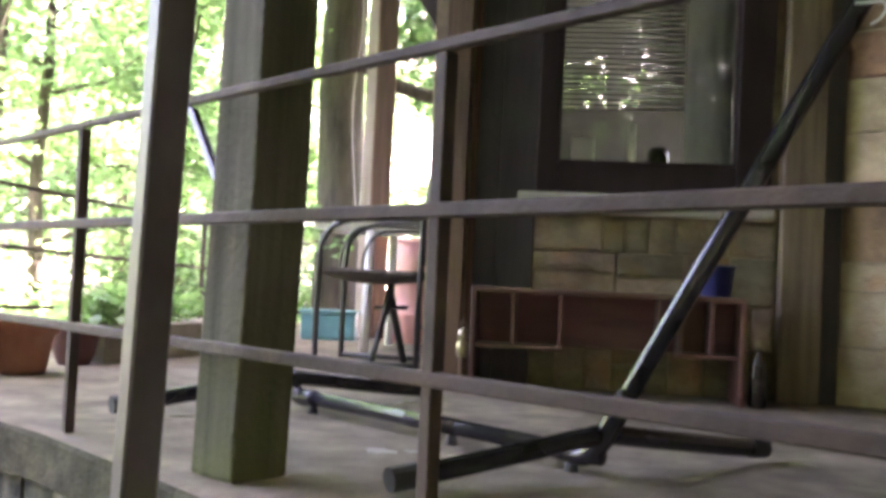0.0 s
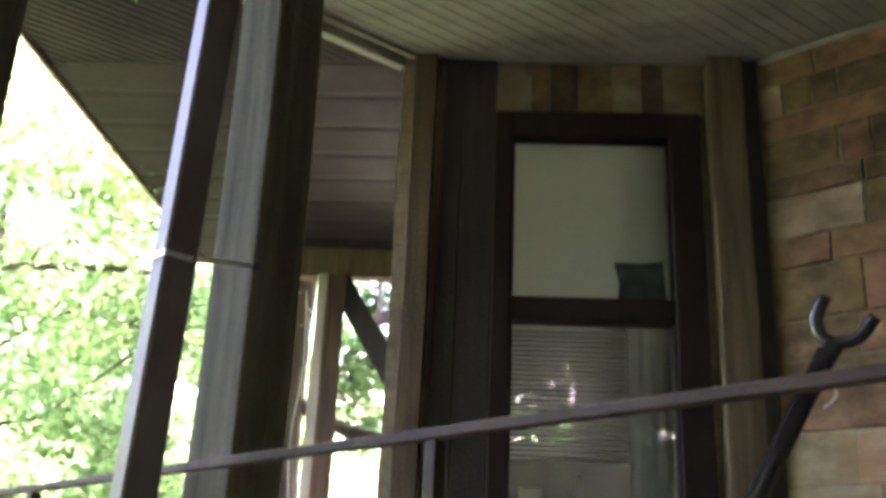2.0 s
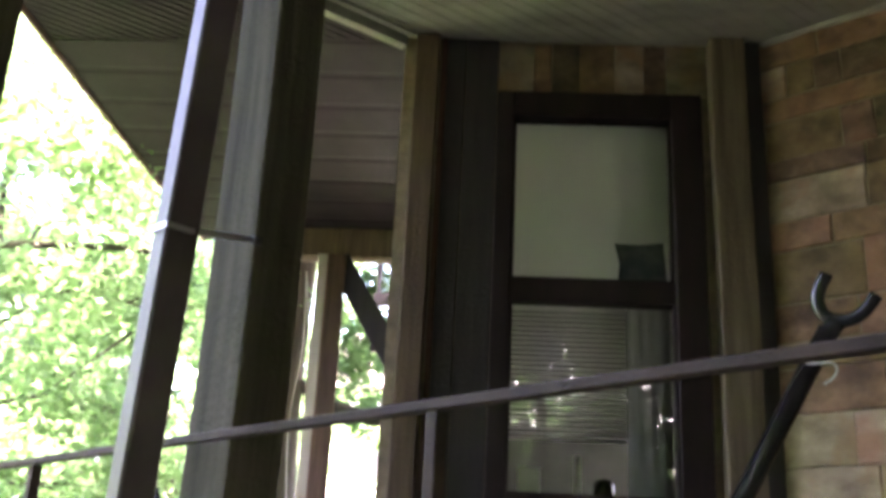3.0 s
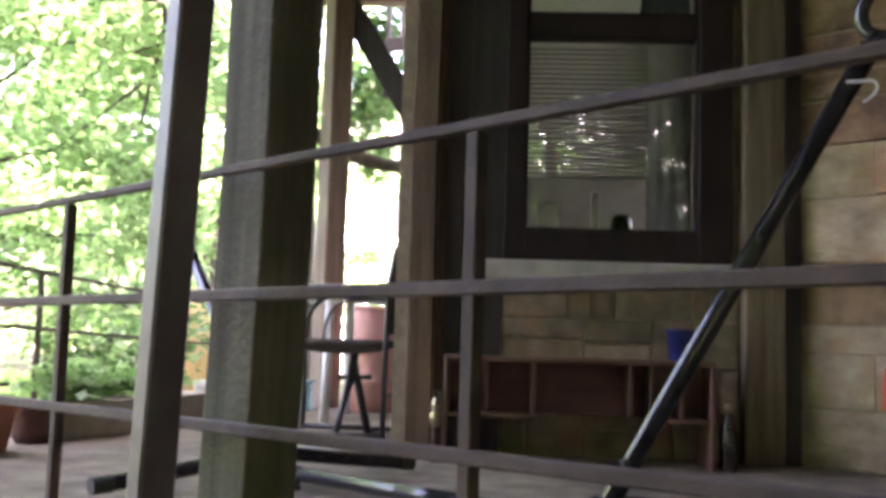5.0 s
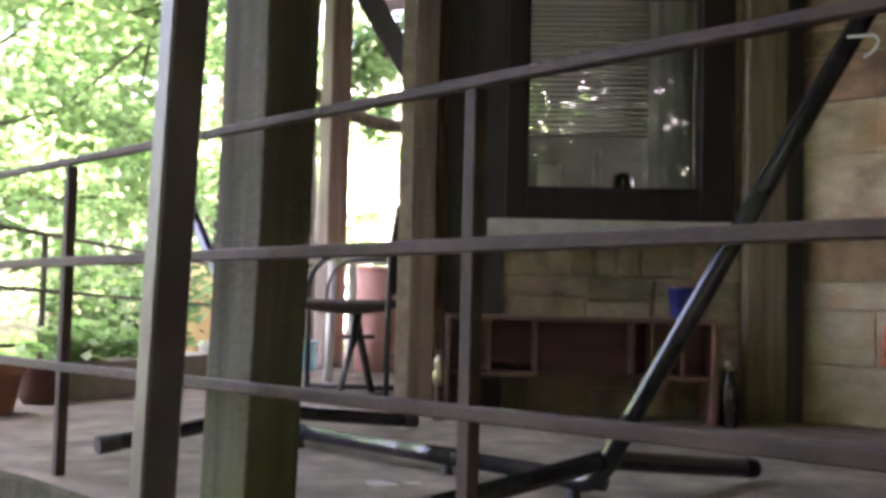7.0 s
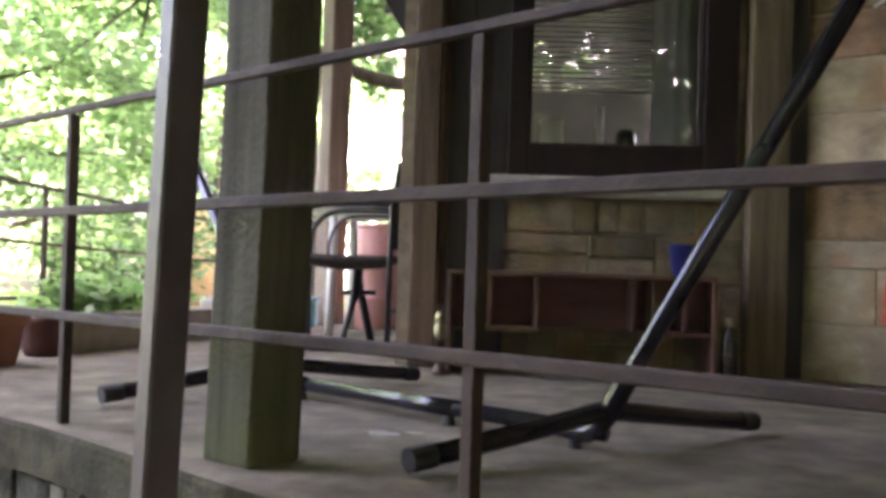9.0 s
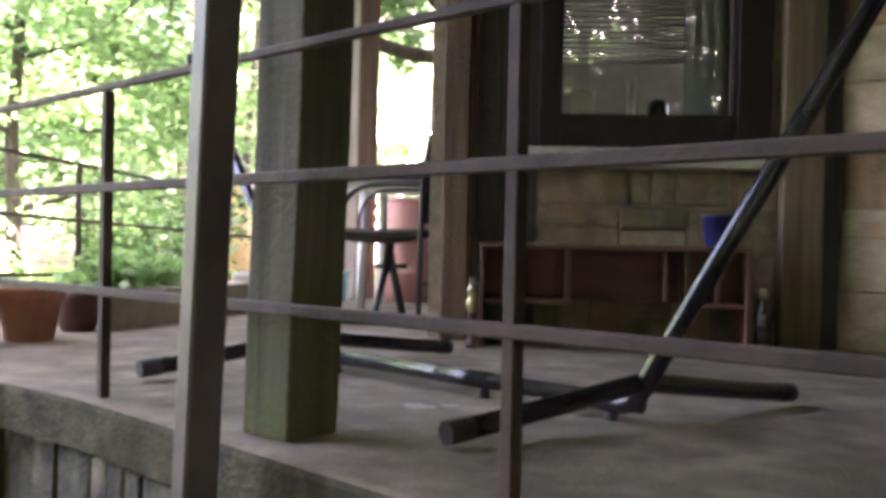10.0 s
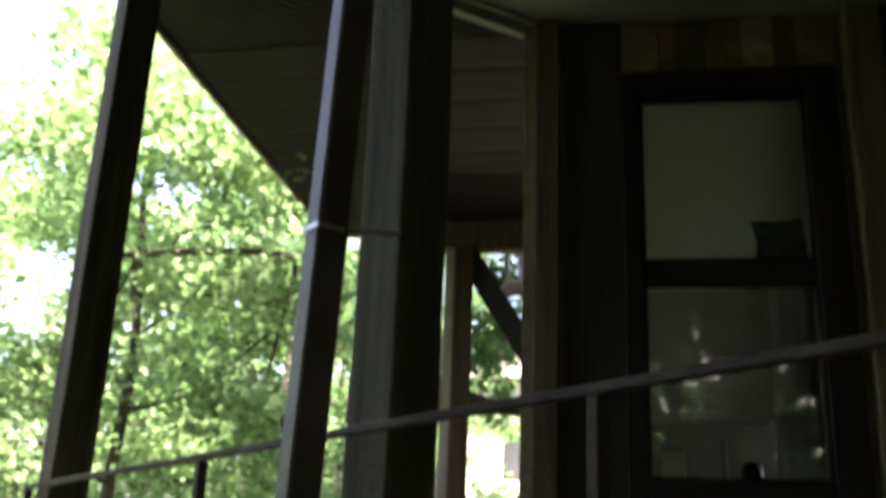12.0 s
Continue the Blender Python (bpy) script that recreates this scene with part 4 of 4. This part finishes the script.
# ---- ground ----


def ground_z(x, y):
    a = min(max((y - 2.6) / 2.4, 0), 1) * min(max((-x - 1.6) / 1.6, 0), 1)
    b = min(max((y - 7.5) / 2, 0), 1)
    f = max(a, b)
    f = f * f * (3 - 2 * f)
    h = -1.1 + f * 0.85
    far = max(0.0, math.hypot(x, y - 4) - 9)
    return h + 0.06 * noise.noise((x * 0.6, y * 0.6, 0)) + min(far * 0.05, 1.2) * (0.6 + 0.5 * noise.noise((x * 0.05, y * 0.05, 3)))


gb = bmesh.new()
xs = [-400, -150, -70, -40] + [-28 + i * 0.8 for i in range(70)] + [40, 70, 150, 400]
gv = [[gb.verts.new((x, y + 4, ground_z(x, y + 4))) for y in xs] for x in xs]
for i in range(len(xs) - 1):
    for j in range(len(xs) - 1):
        gb.faces.new((gv[i][j], gv[i + 1][j], gv[i + 1][j + 1], gv[i][j + 1]))
ground = part("ground", gb, M_GROUND, smooth=True)
tagged(ground, "mossy garden ground sloping up beside the porch", "ground", kind="structure")

# ---- foliage ----


def leaves(name, centres, spread, count, size, material, seed, parent=None, flat=0.5):
    """A crown of many small folded leaves scattered round the given twig points."""
    r = np.random.default_rng(seed)
    c = np.asarray(centres, float)
    idx = r.integers(0, len(c), count)
    pos = c[idx] + r.normal(0, 1, (count, 3)) * np.array(spread)
    a = r.uniform(0, 2 * np.pi, count)
    tilt = r.normal(0, flat, (count, 2))
    d = np.stack([np.cos(a), np.sin(a), tilt[:, 0] - 0.25], 1)
    d /= np.linalg.norm(d, axis=1)[:, None]
    s = np.cross(d, np.stack([tilt[:, 1], tilt[:, 0], np.ones(count)], 1))
    s /= np.linalg.norm(s, axis=1)[:, None]
    up = np.cross(s, d)
    ln = (size * r.uniform(0.6, 1.35, count))[:, None]
    v = np.stack([pos, pos + d * ln * 0.45 + s * ln * 0.42 + up * ln * 0.1, pos + d * ln, pos + d * ln * 0.45 - s * ln * 0.42 + up * ln * 0.1], 1).reshape(-1, 3)
    me = bpy.data.meshes.new(name)
    me.vertices.add(count * 4)
    me.vertices.foreach_set("co", v.ravel())
    b = np.arange(count)[:, None] * 4
    tri = np.concatenate([b + np.array([0, 1, 2]), b + np.array([0, 2, 3])], 1).ravel()
    me.loops.add(count * 6)
    me.loops.foreach_set("vertex_index", tri)
    me.polygons.add(count * 2)
    me.polygons.foreach_set("loop_start", np.arange(count * 2) * 3)
    me.update(calc_edges=True)
    me.validate()
    me.materials.append(material)
    ob = new(name, me)
    if parent is not None:
        ob.parent = parent
    return ob


def tree(x, y, h, spread, count, size, material, seed, label, lean=(0, 0), low=0.28, r0=0.14, limbs=11):
    rng = random.Random(seed)
    z0 = ground_z(x, y) - 0.1
    t = thing("tree", pose(x, y, z0), label, "tree", "trees around the porch")
    ends = []
    tp = [Vector((lean[0] * f * f * h + rng.uniform(-0.08, 0.08) * (f > 0), lean[1] * f * f * h + rng.uniform(-0.08, 0.08) * (f > 0), h * 0.92 * f)) for f in (0, 0.15, 0.3, 0.5, 0.7, 0.85, 1)]
    cp = curve_pts(tp, 5)
    part("trunk", tube(cp, [r0 * (1 - 0.85 * i / (len(cp) - 1)) * (1.35 if i == 0 else 1) for i in range(len(cp))], 10), M_BARK, t, smooth=True)
    lb = bmesh.new()
    for i in range(limbs):
        f = low + (0.97 - low) * (i + rng.random() * 0.6) / limbs
        p = cp[min(int(f * (len(cp) - 1)), len(cp) - 1)]
        a = i * 2.4 + rng.uniform(-0.5, 0.5)
        ln = spread * (1.15 - 0.7 * f) * rng.uniform(0.75, 1.15)
        tip = p + Vector((math.cos(a) * ln, math.sin(a) * ln, ln * rng.uniform(-0.05, 0.4)))
        mid = p.lerp(tip, 0.5) + Vector((rng.uniform(-0.15, 0.15), rng.uniform(-0.15, 0.15), 0.12 * ln))
        c2 = curve_pts([p, mid, tip], 5)
        rr = r0 * (1 - 0.75 * f) * 0.42
        tube(c2, [max(rr * (1 - 0.85 * q / (len(c2) - 1)), 0.006) for q in range(len(c2))], 6, bm=lb)
        for k in range(9):
            q = c2[rng.randrange(3, len(c2))]
            a2 = a + rng.uniform(-1.3, 1.3)
            l2 = ln * rng.uniform(0.18, 0.42)
            e = q + Vector((math.cos(a2) * l2, math.sin(a2) * l2, l2 * rng.uniform(-0.45, 0.35)))
            tube([q, q.lerp(e, 0.5) + Vector((0, 0, 0.05 * l2)), e], [0.012, 0.008, 0.004], 4, bm=lb)
            ends += [q.lerp(e, 0.55), e, e + Vector((math.cos(a2), math.sin(a2), -0.3)) * 0.15]
        ends.append(tip)
    tagged(part("branchwork", lb, M_BARK, t), kind="stuff")
    leaves("crown", ends, (spread * 0.085, spread * 0.085, spread * 0.05), count, size, material, seed, t)
    return t


T1 = "green maple tree with drooping layered branches"
T2 = "tall leafy garden tree with dark limbs"
trees = [(-4.6, 7.4, 5.6, 2.2, 11000, 0.075, M_LEAF, 21), (-3.9, 10.8, 6.0, 2.4, 11000, 0.085, M_LEAF, 22), (-6.6, 9.3, 6.4, 2.6, 10000, 0.09, M_LEAF, 23), (-8.2, 6.2, 5.6, 2.4, 8000, 0.09, M_LEAF, 24),
         (-3.35, 12.8, 5.2, 1.5, 8000, 0.09, M_LEAF, 25), (-6.2, 14.0, 7.2, 3.0, 9000, 0.15, M_LEAFDARK, 26), (-10.5, 11.5, 7.2, 3.0, 9000, 0.15, M_LEAFDARK, 27), (-9.5, 17.0, 8.2, 3.4, 9000, 0.18, M_LEAFDARK, 28),
         (-14.0, 15.0, 9.0, 3.8, 8000, 0.2, M_LEAF, 29), (-8.2, 21.0, 8.4, 3.4, 8000, 0.18, M_LEAF, 30), (-14.5, 8.0, 8.0, 3.4, 7000, 0.2, M_LEAF, 31), (-1.0, 24.0, 9.0, 3.6, 6000, 0.2, M_LEAFDARK, 32),
         (-12.0, 24.0, 11.0, 4.4, 8000, 0.24, M_LEAF, 33), (-20.0, 20.0, 12.0, 4.8, 8000, 0.26, M_LEAF, 34)]
for i, (x, y, h, sp_, n_, sz, mt, sd) in enumerate(trees):
    tree(x, y, h, sp_, n_, sz, mt, sd, T1 if mt is M_LEAF else T2, low=0.18 if i < 5 else 0.25, r0=0.075 if i < 5 else 0.14)
# Trees behind the camera, for the window's reflections and to cut sky light.
for x, y, h, sd in ((4.5, -7.5, 8.5, 41), (-4.5, -6.5, 8.0, 42), (0.2, -11.0, 10.0, 43), (9.0, -4.0, 9.0, 44), (-9.0, -3.0, 9.0, 45), (-6.0, -13.0, 11.0, 46), (7.5, -14.0, 11.0, 47), (-1.8, -7.0, 8.5, 48), (2.2, -8.0, 9.5, 49), (6.5, -8.5, 9.5, 50), (-7.5, -7.0, 9.0, 51)):
    tree(x, y, h, h * 0.42, 7000, 0.22, M_LEAFDARK, sd, T2, low=0.22, r0=0.18)

fl = thing("tree", pose(-4.75, 7.0, ground_z(-4.75, 7.0) - 0.1), "slender dark tree with long horizontal limb over porch side", "tree", "trees around the porch")
gz = ground_z(-4.75, 7.0) - 0.1


def fpt(*pts):
    return curve_pts([Vector(p) - Vector((-4.75, 7.0, gz)) for p in pts], 6)


part("trunk", tube(fpt((-4.75, 7.0, gz), (-4.7, 6.95, 1.5), (-4.72, 7.0, 3.0), (-4.9, 7.1, 5.2)), [0.085 - 0.003 * i for i in range(19)], 10), M_BARK, fl, smooth=True)
fpl = fpt((-4.72, 7.0, 2.9), (-4.3, 6.5, 2.8), (-4.04, 6.25, 2.76), (-3.5, 6.5, 2.85), (-2.98, 6.78, 2.9), (-2.86, 6.85, 2.78), (-3.0, 6.95, 2.3), (-3.06, 6.97, 2.0))
part("limb", tube(fpl, [max(0.046 - 0.0009 * i, 0.012) for i in range(len(fpl))], 8), M_BARK, fl, smooth=True)
for pts in (((-3.9, 6.3, 2.76), (-3.95, 6.4, 2.4), (-3.84, 6.52, 2.0)), ((-3.9, 6.3, 2.76), (-4.1, 6.3, 2.3), (-4.3, 6.4, 1.9)), ((-3.7, 6.4, 2.82), (-3.6, 6.45, 3.0), (-3.2, 6.6, 3.08), (-2.95, 6.8, 2.95)), ((-3.0, 6.93, 2.35), (-3.3, 6.9, 2.1), (-3.7, 6.9, 1.8)), ((-4.3, 6.5, 2.8), (-4.3, 6.2, 2.5), (-4.4, 6.0, 2.1))):
    q = fpt(*pts)
    part("twig", tube(q, [max(0.016 - 0.001 * i, 0.005) for i in range(len(q))], 6), M_BARK, fl)
rf = random.Random(31)
# Leaves added above the limb to keep the sun off it.
leaves("spray", [Vector((rf.uniform(-4.3, -2.5), rf.uniform(5.5, 6.5), rf.uniform(3.2, 4.3))) - Vector((-4.75, 7.0, gz)) for _ in range(60)], (0.16, 0.16, 0.07), 2600, 0.085, M_LEAF, 72, fl)
leaves("crown", [Vector((-4.2 + rf.uniform(-1.2, 1.3), 6.8 + rf.uniform(-0.6, 0.9), rf.uniform(1.6, 5.6))) - Vector((-4.75, 7.0, gz)) for _ in range(150)], (0.14, 0.14, 0.08), 5200, 0.085, M_LEAF, 71, fl)

# The trunk beside the far post, with a limb reaching over the porch end.
old = thing("tree", pose(-2.03, 7.5, -0.5), "old grey tree trunk close to the porch end", "tree", "trees around the porch")
oc = curve_pts([(0, 0, 0), (0.02, 0, 1.2), (-0.03, 0.02, 2.6), (0.03, 0.05, 4.2), (0.1, 0.1, 6.5)], 6)
part("trunk", tube(oc, [0.2 - 0.06 * i / len(oc) for i in range(len(oc))], 16), M_BARK, old, smooth=True)
part("limb", tube(curve_pts([(0.05, 0, 2.6), (0.4, 0.2, 2.42), (0.8, 0.4, 2.36), (1.25, 0.8, 2.5), (1.7, 1.2, 2.9)], 6), [0.06] * 13 + [0.045] * 6 + [0.03] * 6, 8), M_BARK, old, smooth=True)
rr = random.Random(5)
leaves("crown", [(rr.uniform(-1.6, 1.6), rr.uniform(-1.2, 1.6), rr.uniform(5.2, 7.4)) for _ in range(90)], (0.25, 0.25, 0.15), 5000, 0.11, M_LEAF, 77, old)
leaves("spray", [(rr.uniform(0.24, 0.46) + 0.45 * max(0, h_ - 0.55), rr.uniform(0.6, 1.6), 2.3 + 1.5 * h_) for h_ in [rr.random() ** 0.7 for _ in range(70)]], (0.05, 0.09, 0.05), 2400, 0.065, M_LEAFDARK, 80, old)
cords = thing("cord", pose(-1.86, 7.27, 0), "pale thin cord hanging down the tree trunk", "cord")
part("strand", tube(curve_pts([(0, 0, 2.9), (0.03, 0.0, 2.3), (-0.02, 0, 1.7), (0.04, 0, 0.9)], 5), 0.004, 5), M_WIRE, cords)
part("strand", tube(curve_pts([(0, 0, 2.9), (0.09, 0.0, 2.2), (0.1, 0, 1.6), (0.07, 0, 0.9)], 5), 0.004, 5), M_WIRE, cords)

# ---- garden plants ----
rs = random.Random(9)


def shrub(x, y, r, h, count, size, material, seed, label):
    z = ground_z(x, y)
    t = thing("shrub", pose(x, y, z - 0.03), label, "shrub", "garden shrubs")
    rng = random.Random(seed)
    b = bmesh.new()
    ends = []
    for i in range(16):
        a = rng.uniform(0, 6.28)
        q = rng.uniform(0.2, 1) * r
        e = Vector((math.cos(a) * q, math.sin(a) * q, h * rng.uniform(0.5, 1.0) * (1.1 - 0.4 * q / r)))
        tube([(0, 0, 0), e * 0.5 + Vector((0, 0, 0.1 * h)), e], [0.012, 0.008, 0.004], 5, bm=b)
        ends += [e, e * 0.75, e * 0.5 + Vector((0, 0, 0.08 * h))]
    part("stems", b, M_BARK, t)
    leaves("leaves", ends, (r * 0.22, r * 0.22, h * 0.12), count, size, material, seed, t)


for x, y, r, h, mt, lab in ((-3.0, 4.3, 0.45, 0.5, M_LEAFPALE, "pale green leafy garden shrub"), (-2.95, 5.4, 0.5, 0.5, M_LEAFPALE, "bright green garden shrub below railing"), (-3.1, 6.6, 0.5, 0.55, M_LEAF, "mid-green leafy garden shrub in bed"), (-3.8, 5.0, 0.6, 0.65, M_LEAFDARK, "dark green rounded garden shrub"), (-4.3, 6.1, 0.7, 0.7, M_LEAF, "mid-green leafy garden shrub in bed"), (-3.0, 3.5, 0.4, 0.6, M_LEAFDARK, "dark green leafy shrub at porch corner"), (-4.0, 8.6, 0.8, 1.1, M_LEAFDARK, "dark green rounded garden shrub"), (-5.6, 7.6, 0.8, 1.2, M_LEAFPALE, "pale green leafy garden shrub"), (-2.9, 9.8, 0.7, 1.0, M_LEAF, "mid-green leafy garden shrub in bed"), (-5.5, 4.6, 0.8, 1.1, M_LEAFPALE, "pale green leafy garden shrub"), (-7.5, 8.0, 1.0, 1.5, M_LEAF, "mid-green leafy garden shrub in bed"), (-5.2, 10.5, 1.0, 1.4, M_LEAFPALE, "bright green garden shrub")):
    shrub(x, y, r, h, 900, 0.085, mt, int(abs(x * 100 + y * 10)), lab)
kp = leaves("kerb_plants", [(-2.02 + rs.uniform(-0.08, 0.1), 4.2 + rs.uniform(0, 1.1), 0.2 + rs.uniform(0, 0.08)) for _ in range(40)], (0.04, 0.06, 0.035), 700, 0.06, M_LEAFPALE, 63)
tagged(kp, "bright green bedding plants in the kerb", "plants", kind="stuff")
gc = leaves("ground_cover", [(x, y, ground_z(x, y) + 0.05) for x, y in [(-2.75 - rs.random() ** 1.5 * 7, 3.2 + rs.random() * 10) for _ in range(900)]], (0.2, 0.2, 0.05), 14000, 0.08, M_LEAFPALE, 64)
tagged(gc, "low pale green ground cover in the garden", "plants", kind="stuff")
# Unseen thicket behind the camera, added to dim the light on the porch.
shade_thicket = leaves("shade_thicket", [(math.cos(a) * d, math.sin(a) * d, -0.9 + rs.random() ** 1.3 * 8.5) for a, d in [(rs.uniform(-3.0, 0.35), rs.uniform(9.5, 17)) for _ in range(900)]], (0.6, 0.6, 0.45), 23000, 0.34, M_LEAFDARK, 66)
tagged(shade_thicket, "unseen leafy thicket added to cut light from the front", "trees", kind="stuff")
woods = leaves("far_woods", [(math.cos(a) * d, 4 + math.sin(a) * d, rs.uniform(0.5, 9) * (0.7 + 0.4 * math.sin(a * 7))) for a, d in [(rs.uniform(0, 6.283), rs.uniform(30, 42)) for _ in range(1600)]], (1.3, 1.3, 0.9), 42000, 0.55, M_LEAF, 65)
tagged(woods, "distant ring of leafy green woods", "trees", kind="stuff")

urn = thing("urn", pose(-2.95, 8.0, ground_z(-2.95, 8.0) - 0.02), "tall ochre glazed garden urn beyond the railing", "urn")
part("body", lathe([(0.16, 0), (0.2, 0.02), (0.25, 0.4), (0.26, 0.7), (0.22, 0.98), (0.15, 1.1), (0.17, 1.16), (0.15, 1.16), (0.13, 1.08)], 28), M_YELLOW, urn, smooth=True)

# ---- neighbouring house ----
nh = thing("house", pose(-0.2, 17.0, ground_z(-0.2, 17.0) - 0.2), "white sided neighbouring house behind the trees", "house")
part("wall", box(-4.2, 4.5, 0, 6, 0, 4.3, 0), M_HOUSE, nh)
rb = bmesh.new()
v = [rb.verts.new(p) for p in ((-4.5, -0.4, 4.25), (4.8, -0.4, 4.25), (4.8, 3, 6.2), (-4.5, 3, 6.2), (-4.5, 6.4, 4.25), (4.8, 6.4, 4.25))]
for f in ((0, 1, 2, 3), (3, 2, 5, 4), (0, 3, 4), (1, 5, 2), (0, 4, 5, 1)):
    rb.faces.new([v[i] for i in f])
bmesh.ops.recalc_face_normals(rb, faces=rb.faces[:])
part("roof", rb, M_ROOF, nh)
for x in (-3.35, -0.6, 2.2):
    w = part("window", box(x, x + 0.8, -0.05, 0.02, 2.5, 3.6, 0.01), M_WHITE, nh)
    part("pane", box(x + 0.07, x + 0.73, -0.058, -0.052, 2.57, 3.53, 0), M_DARKGLASS, w)

# ---- maple spray hanging near the eave ----
sprig = thing("maple_sprig", pose(-0.2, 1.12, 1.378) @ Matrix.Scale(1.25, 4), "green maple leaf hanging on a thin twig", "leaf")
part("twig", tube(curve_pts([(-0.9, -0.9, 2.1), (-0.35, -0.3, 1.4), (-0.05, -0.03, 0.4), (0, 0, 0.06)], 6), [0.008] * 7 + [0.004] * 6 + [0.0015] * 6, 5), M_BARK, sprig)
lf = bmesh.new()
tips = [(90, 0.012), (62, 0.034), (40, 0.046), (24, 0.03), (8, 0.05), (-12, 0.06), (-30, 0.042), (-48, 0.05), (-66, 0.045), (-90, 0.068), (-114, 0.045), (-132, 0.05), (-150, 0.042), (-168, 0.06), (172, 0.05), (156, 0.03), (140, 0.046), (118, 0.034)]
c = lf.verts.new((0, 0, 0))
ring = [lf.verts.new((r_ * math.cos(radians(a_)), 0.25 * r_, r_ * math.sin(radians(a_)))) for a_, r_ in tips]
for i in range(len(ring)):
    lf.faces.new((c, ring[i], ring[(i + 1) % len(ring)]))
part("blade", lf, M_LEAF, sprig)
# Unseen tree, added to hold the twig; its wide crown blocks sun and sky.
over = thing("tree", pose(-3.2, -0.8, -1.2), "unseen leafy tree added to hold the twig and block light", "tree", "trees around the porch")
part("trunk", tube(curve_pts([(0, 0, 0), (0.05, 0, 1.5), (0.2, 0.1, 3.2), (0.4, 0.2, 5.2)], 6), [0.12 - 0.004 * i for i in range(19)], 10), M_BARK, over, smooth=True)
part("limb", tube(curve_pts([(0.2, 0.1, 3.2), (1.0, 0.5, 4.2), (2.15, 1.05, 4.66), (3.4, 1.3, 5.2)], 6), [0.05 - 0.002 * i for i in range(19)], 8), M_BARK, over, smooth=True)
leaves("crown", [(rr.uniform(-2.5, 12.5), rr.uniform(-9.0, 2.0), rr.uniform(5.4, 8.4)) for _ in range(900)], (0.4, 0.4, 0.25), 29000, 0.3, M_LEAFDARK, 78, over)

# Added out of view to cut low light on the slab's front.
leaves("shade_boughs", [(rr.uniform(-1.3, 1.3), rr.uniform(-1.4, 1.2), rr.uniform(0.7, 4.6)) for _ in range(160)], (0.2, 0.2, 0.15), 9000, 0.16, M_LEAFDARK, 79, over)

# ---- stone pieces ----
rng = random.Random(17)
stones(wall_w, [(-0.088, 0.925, 0.0, 0.74)], [0.2, 0.17, 0.2, 0.17], M_STONE, rng, widths=(0.14, 0.4), split=0.25, joint=0.009)
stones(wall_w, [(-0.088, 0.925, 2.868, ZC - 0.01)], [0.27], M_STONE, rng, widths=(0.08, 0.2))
stones(wall_r, [(0.03, 4.15, 0.0, 1.34)], [0.24, 0.22, 0.12, 0.25, 0.27, 0.24], M_TANSTONE, rng, widths=(0.3, 0.62), split=0.05)
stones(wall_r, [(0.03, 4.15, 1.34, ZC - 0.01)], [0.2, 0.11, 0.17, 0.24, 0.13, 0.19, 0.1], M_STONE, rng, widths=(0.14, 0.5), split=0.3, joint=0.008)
# blocks of the wall under the slab, along the railing side
fa, fb = on_rail(-0.55, -0.06), on_rail(4.4, -0.06)
foot = thing("wall_foot", Matrix.Translation(fa + IN * 0.03) @ Matrix.Rotation(radians(UA), 4, "Z"), "blotched stone blocks under porch slab, shade in their colour", "wall", kind="structure")
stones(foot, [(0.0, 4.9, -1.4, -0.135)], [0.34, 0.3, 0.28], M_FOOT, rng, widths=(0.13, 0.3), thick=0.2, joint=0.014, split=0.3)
foot2 = thing("wall_foot", Matrix.Translation((-1.93, 2.8, 0)) @ Matrix.Rotation(radians(math.degrees(math.atan2(fa.y - 2.8, fa.x + 1.93))), 4, "Z"), "blotched stone blocks under porch corner, shade in their colour", "wall", kind="structure")
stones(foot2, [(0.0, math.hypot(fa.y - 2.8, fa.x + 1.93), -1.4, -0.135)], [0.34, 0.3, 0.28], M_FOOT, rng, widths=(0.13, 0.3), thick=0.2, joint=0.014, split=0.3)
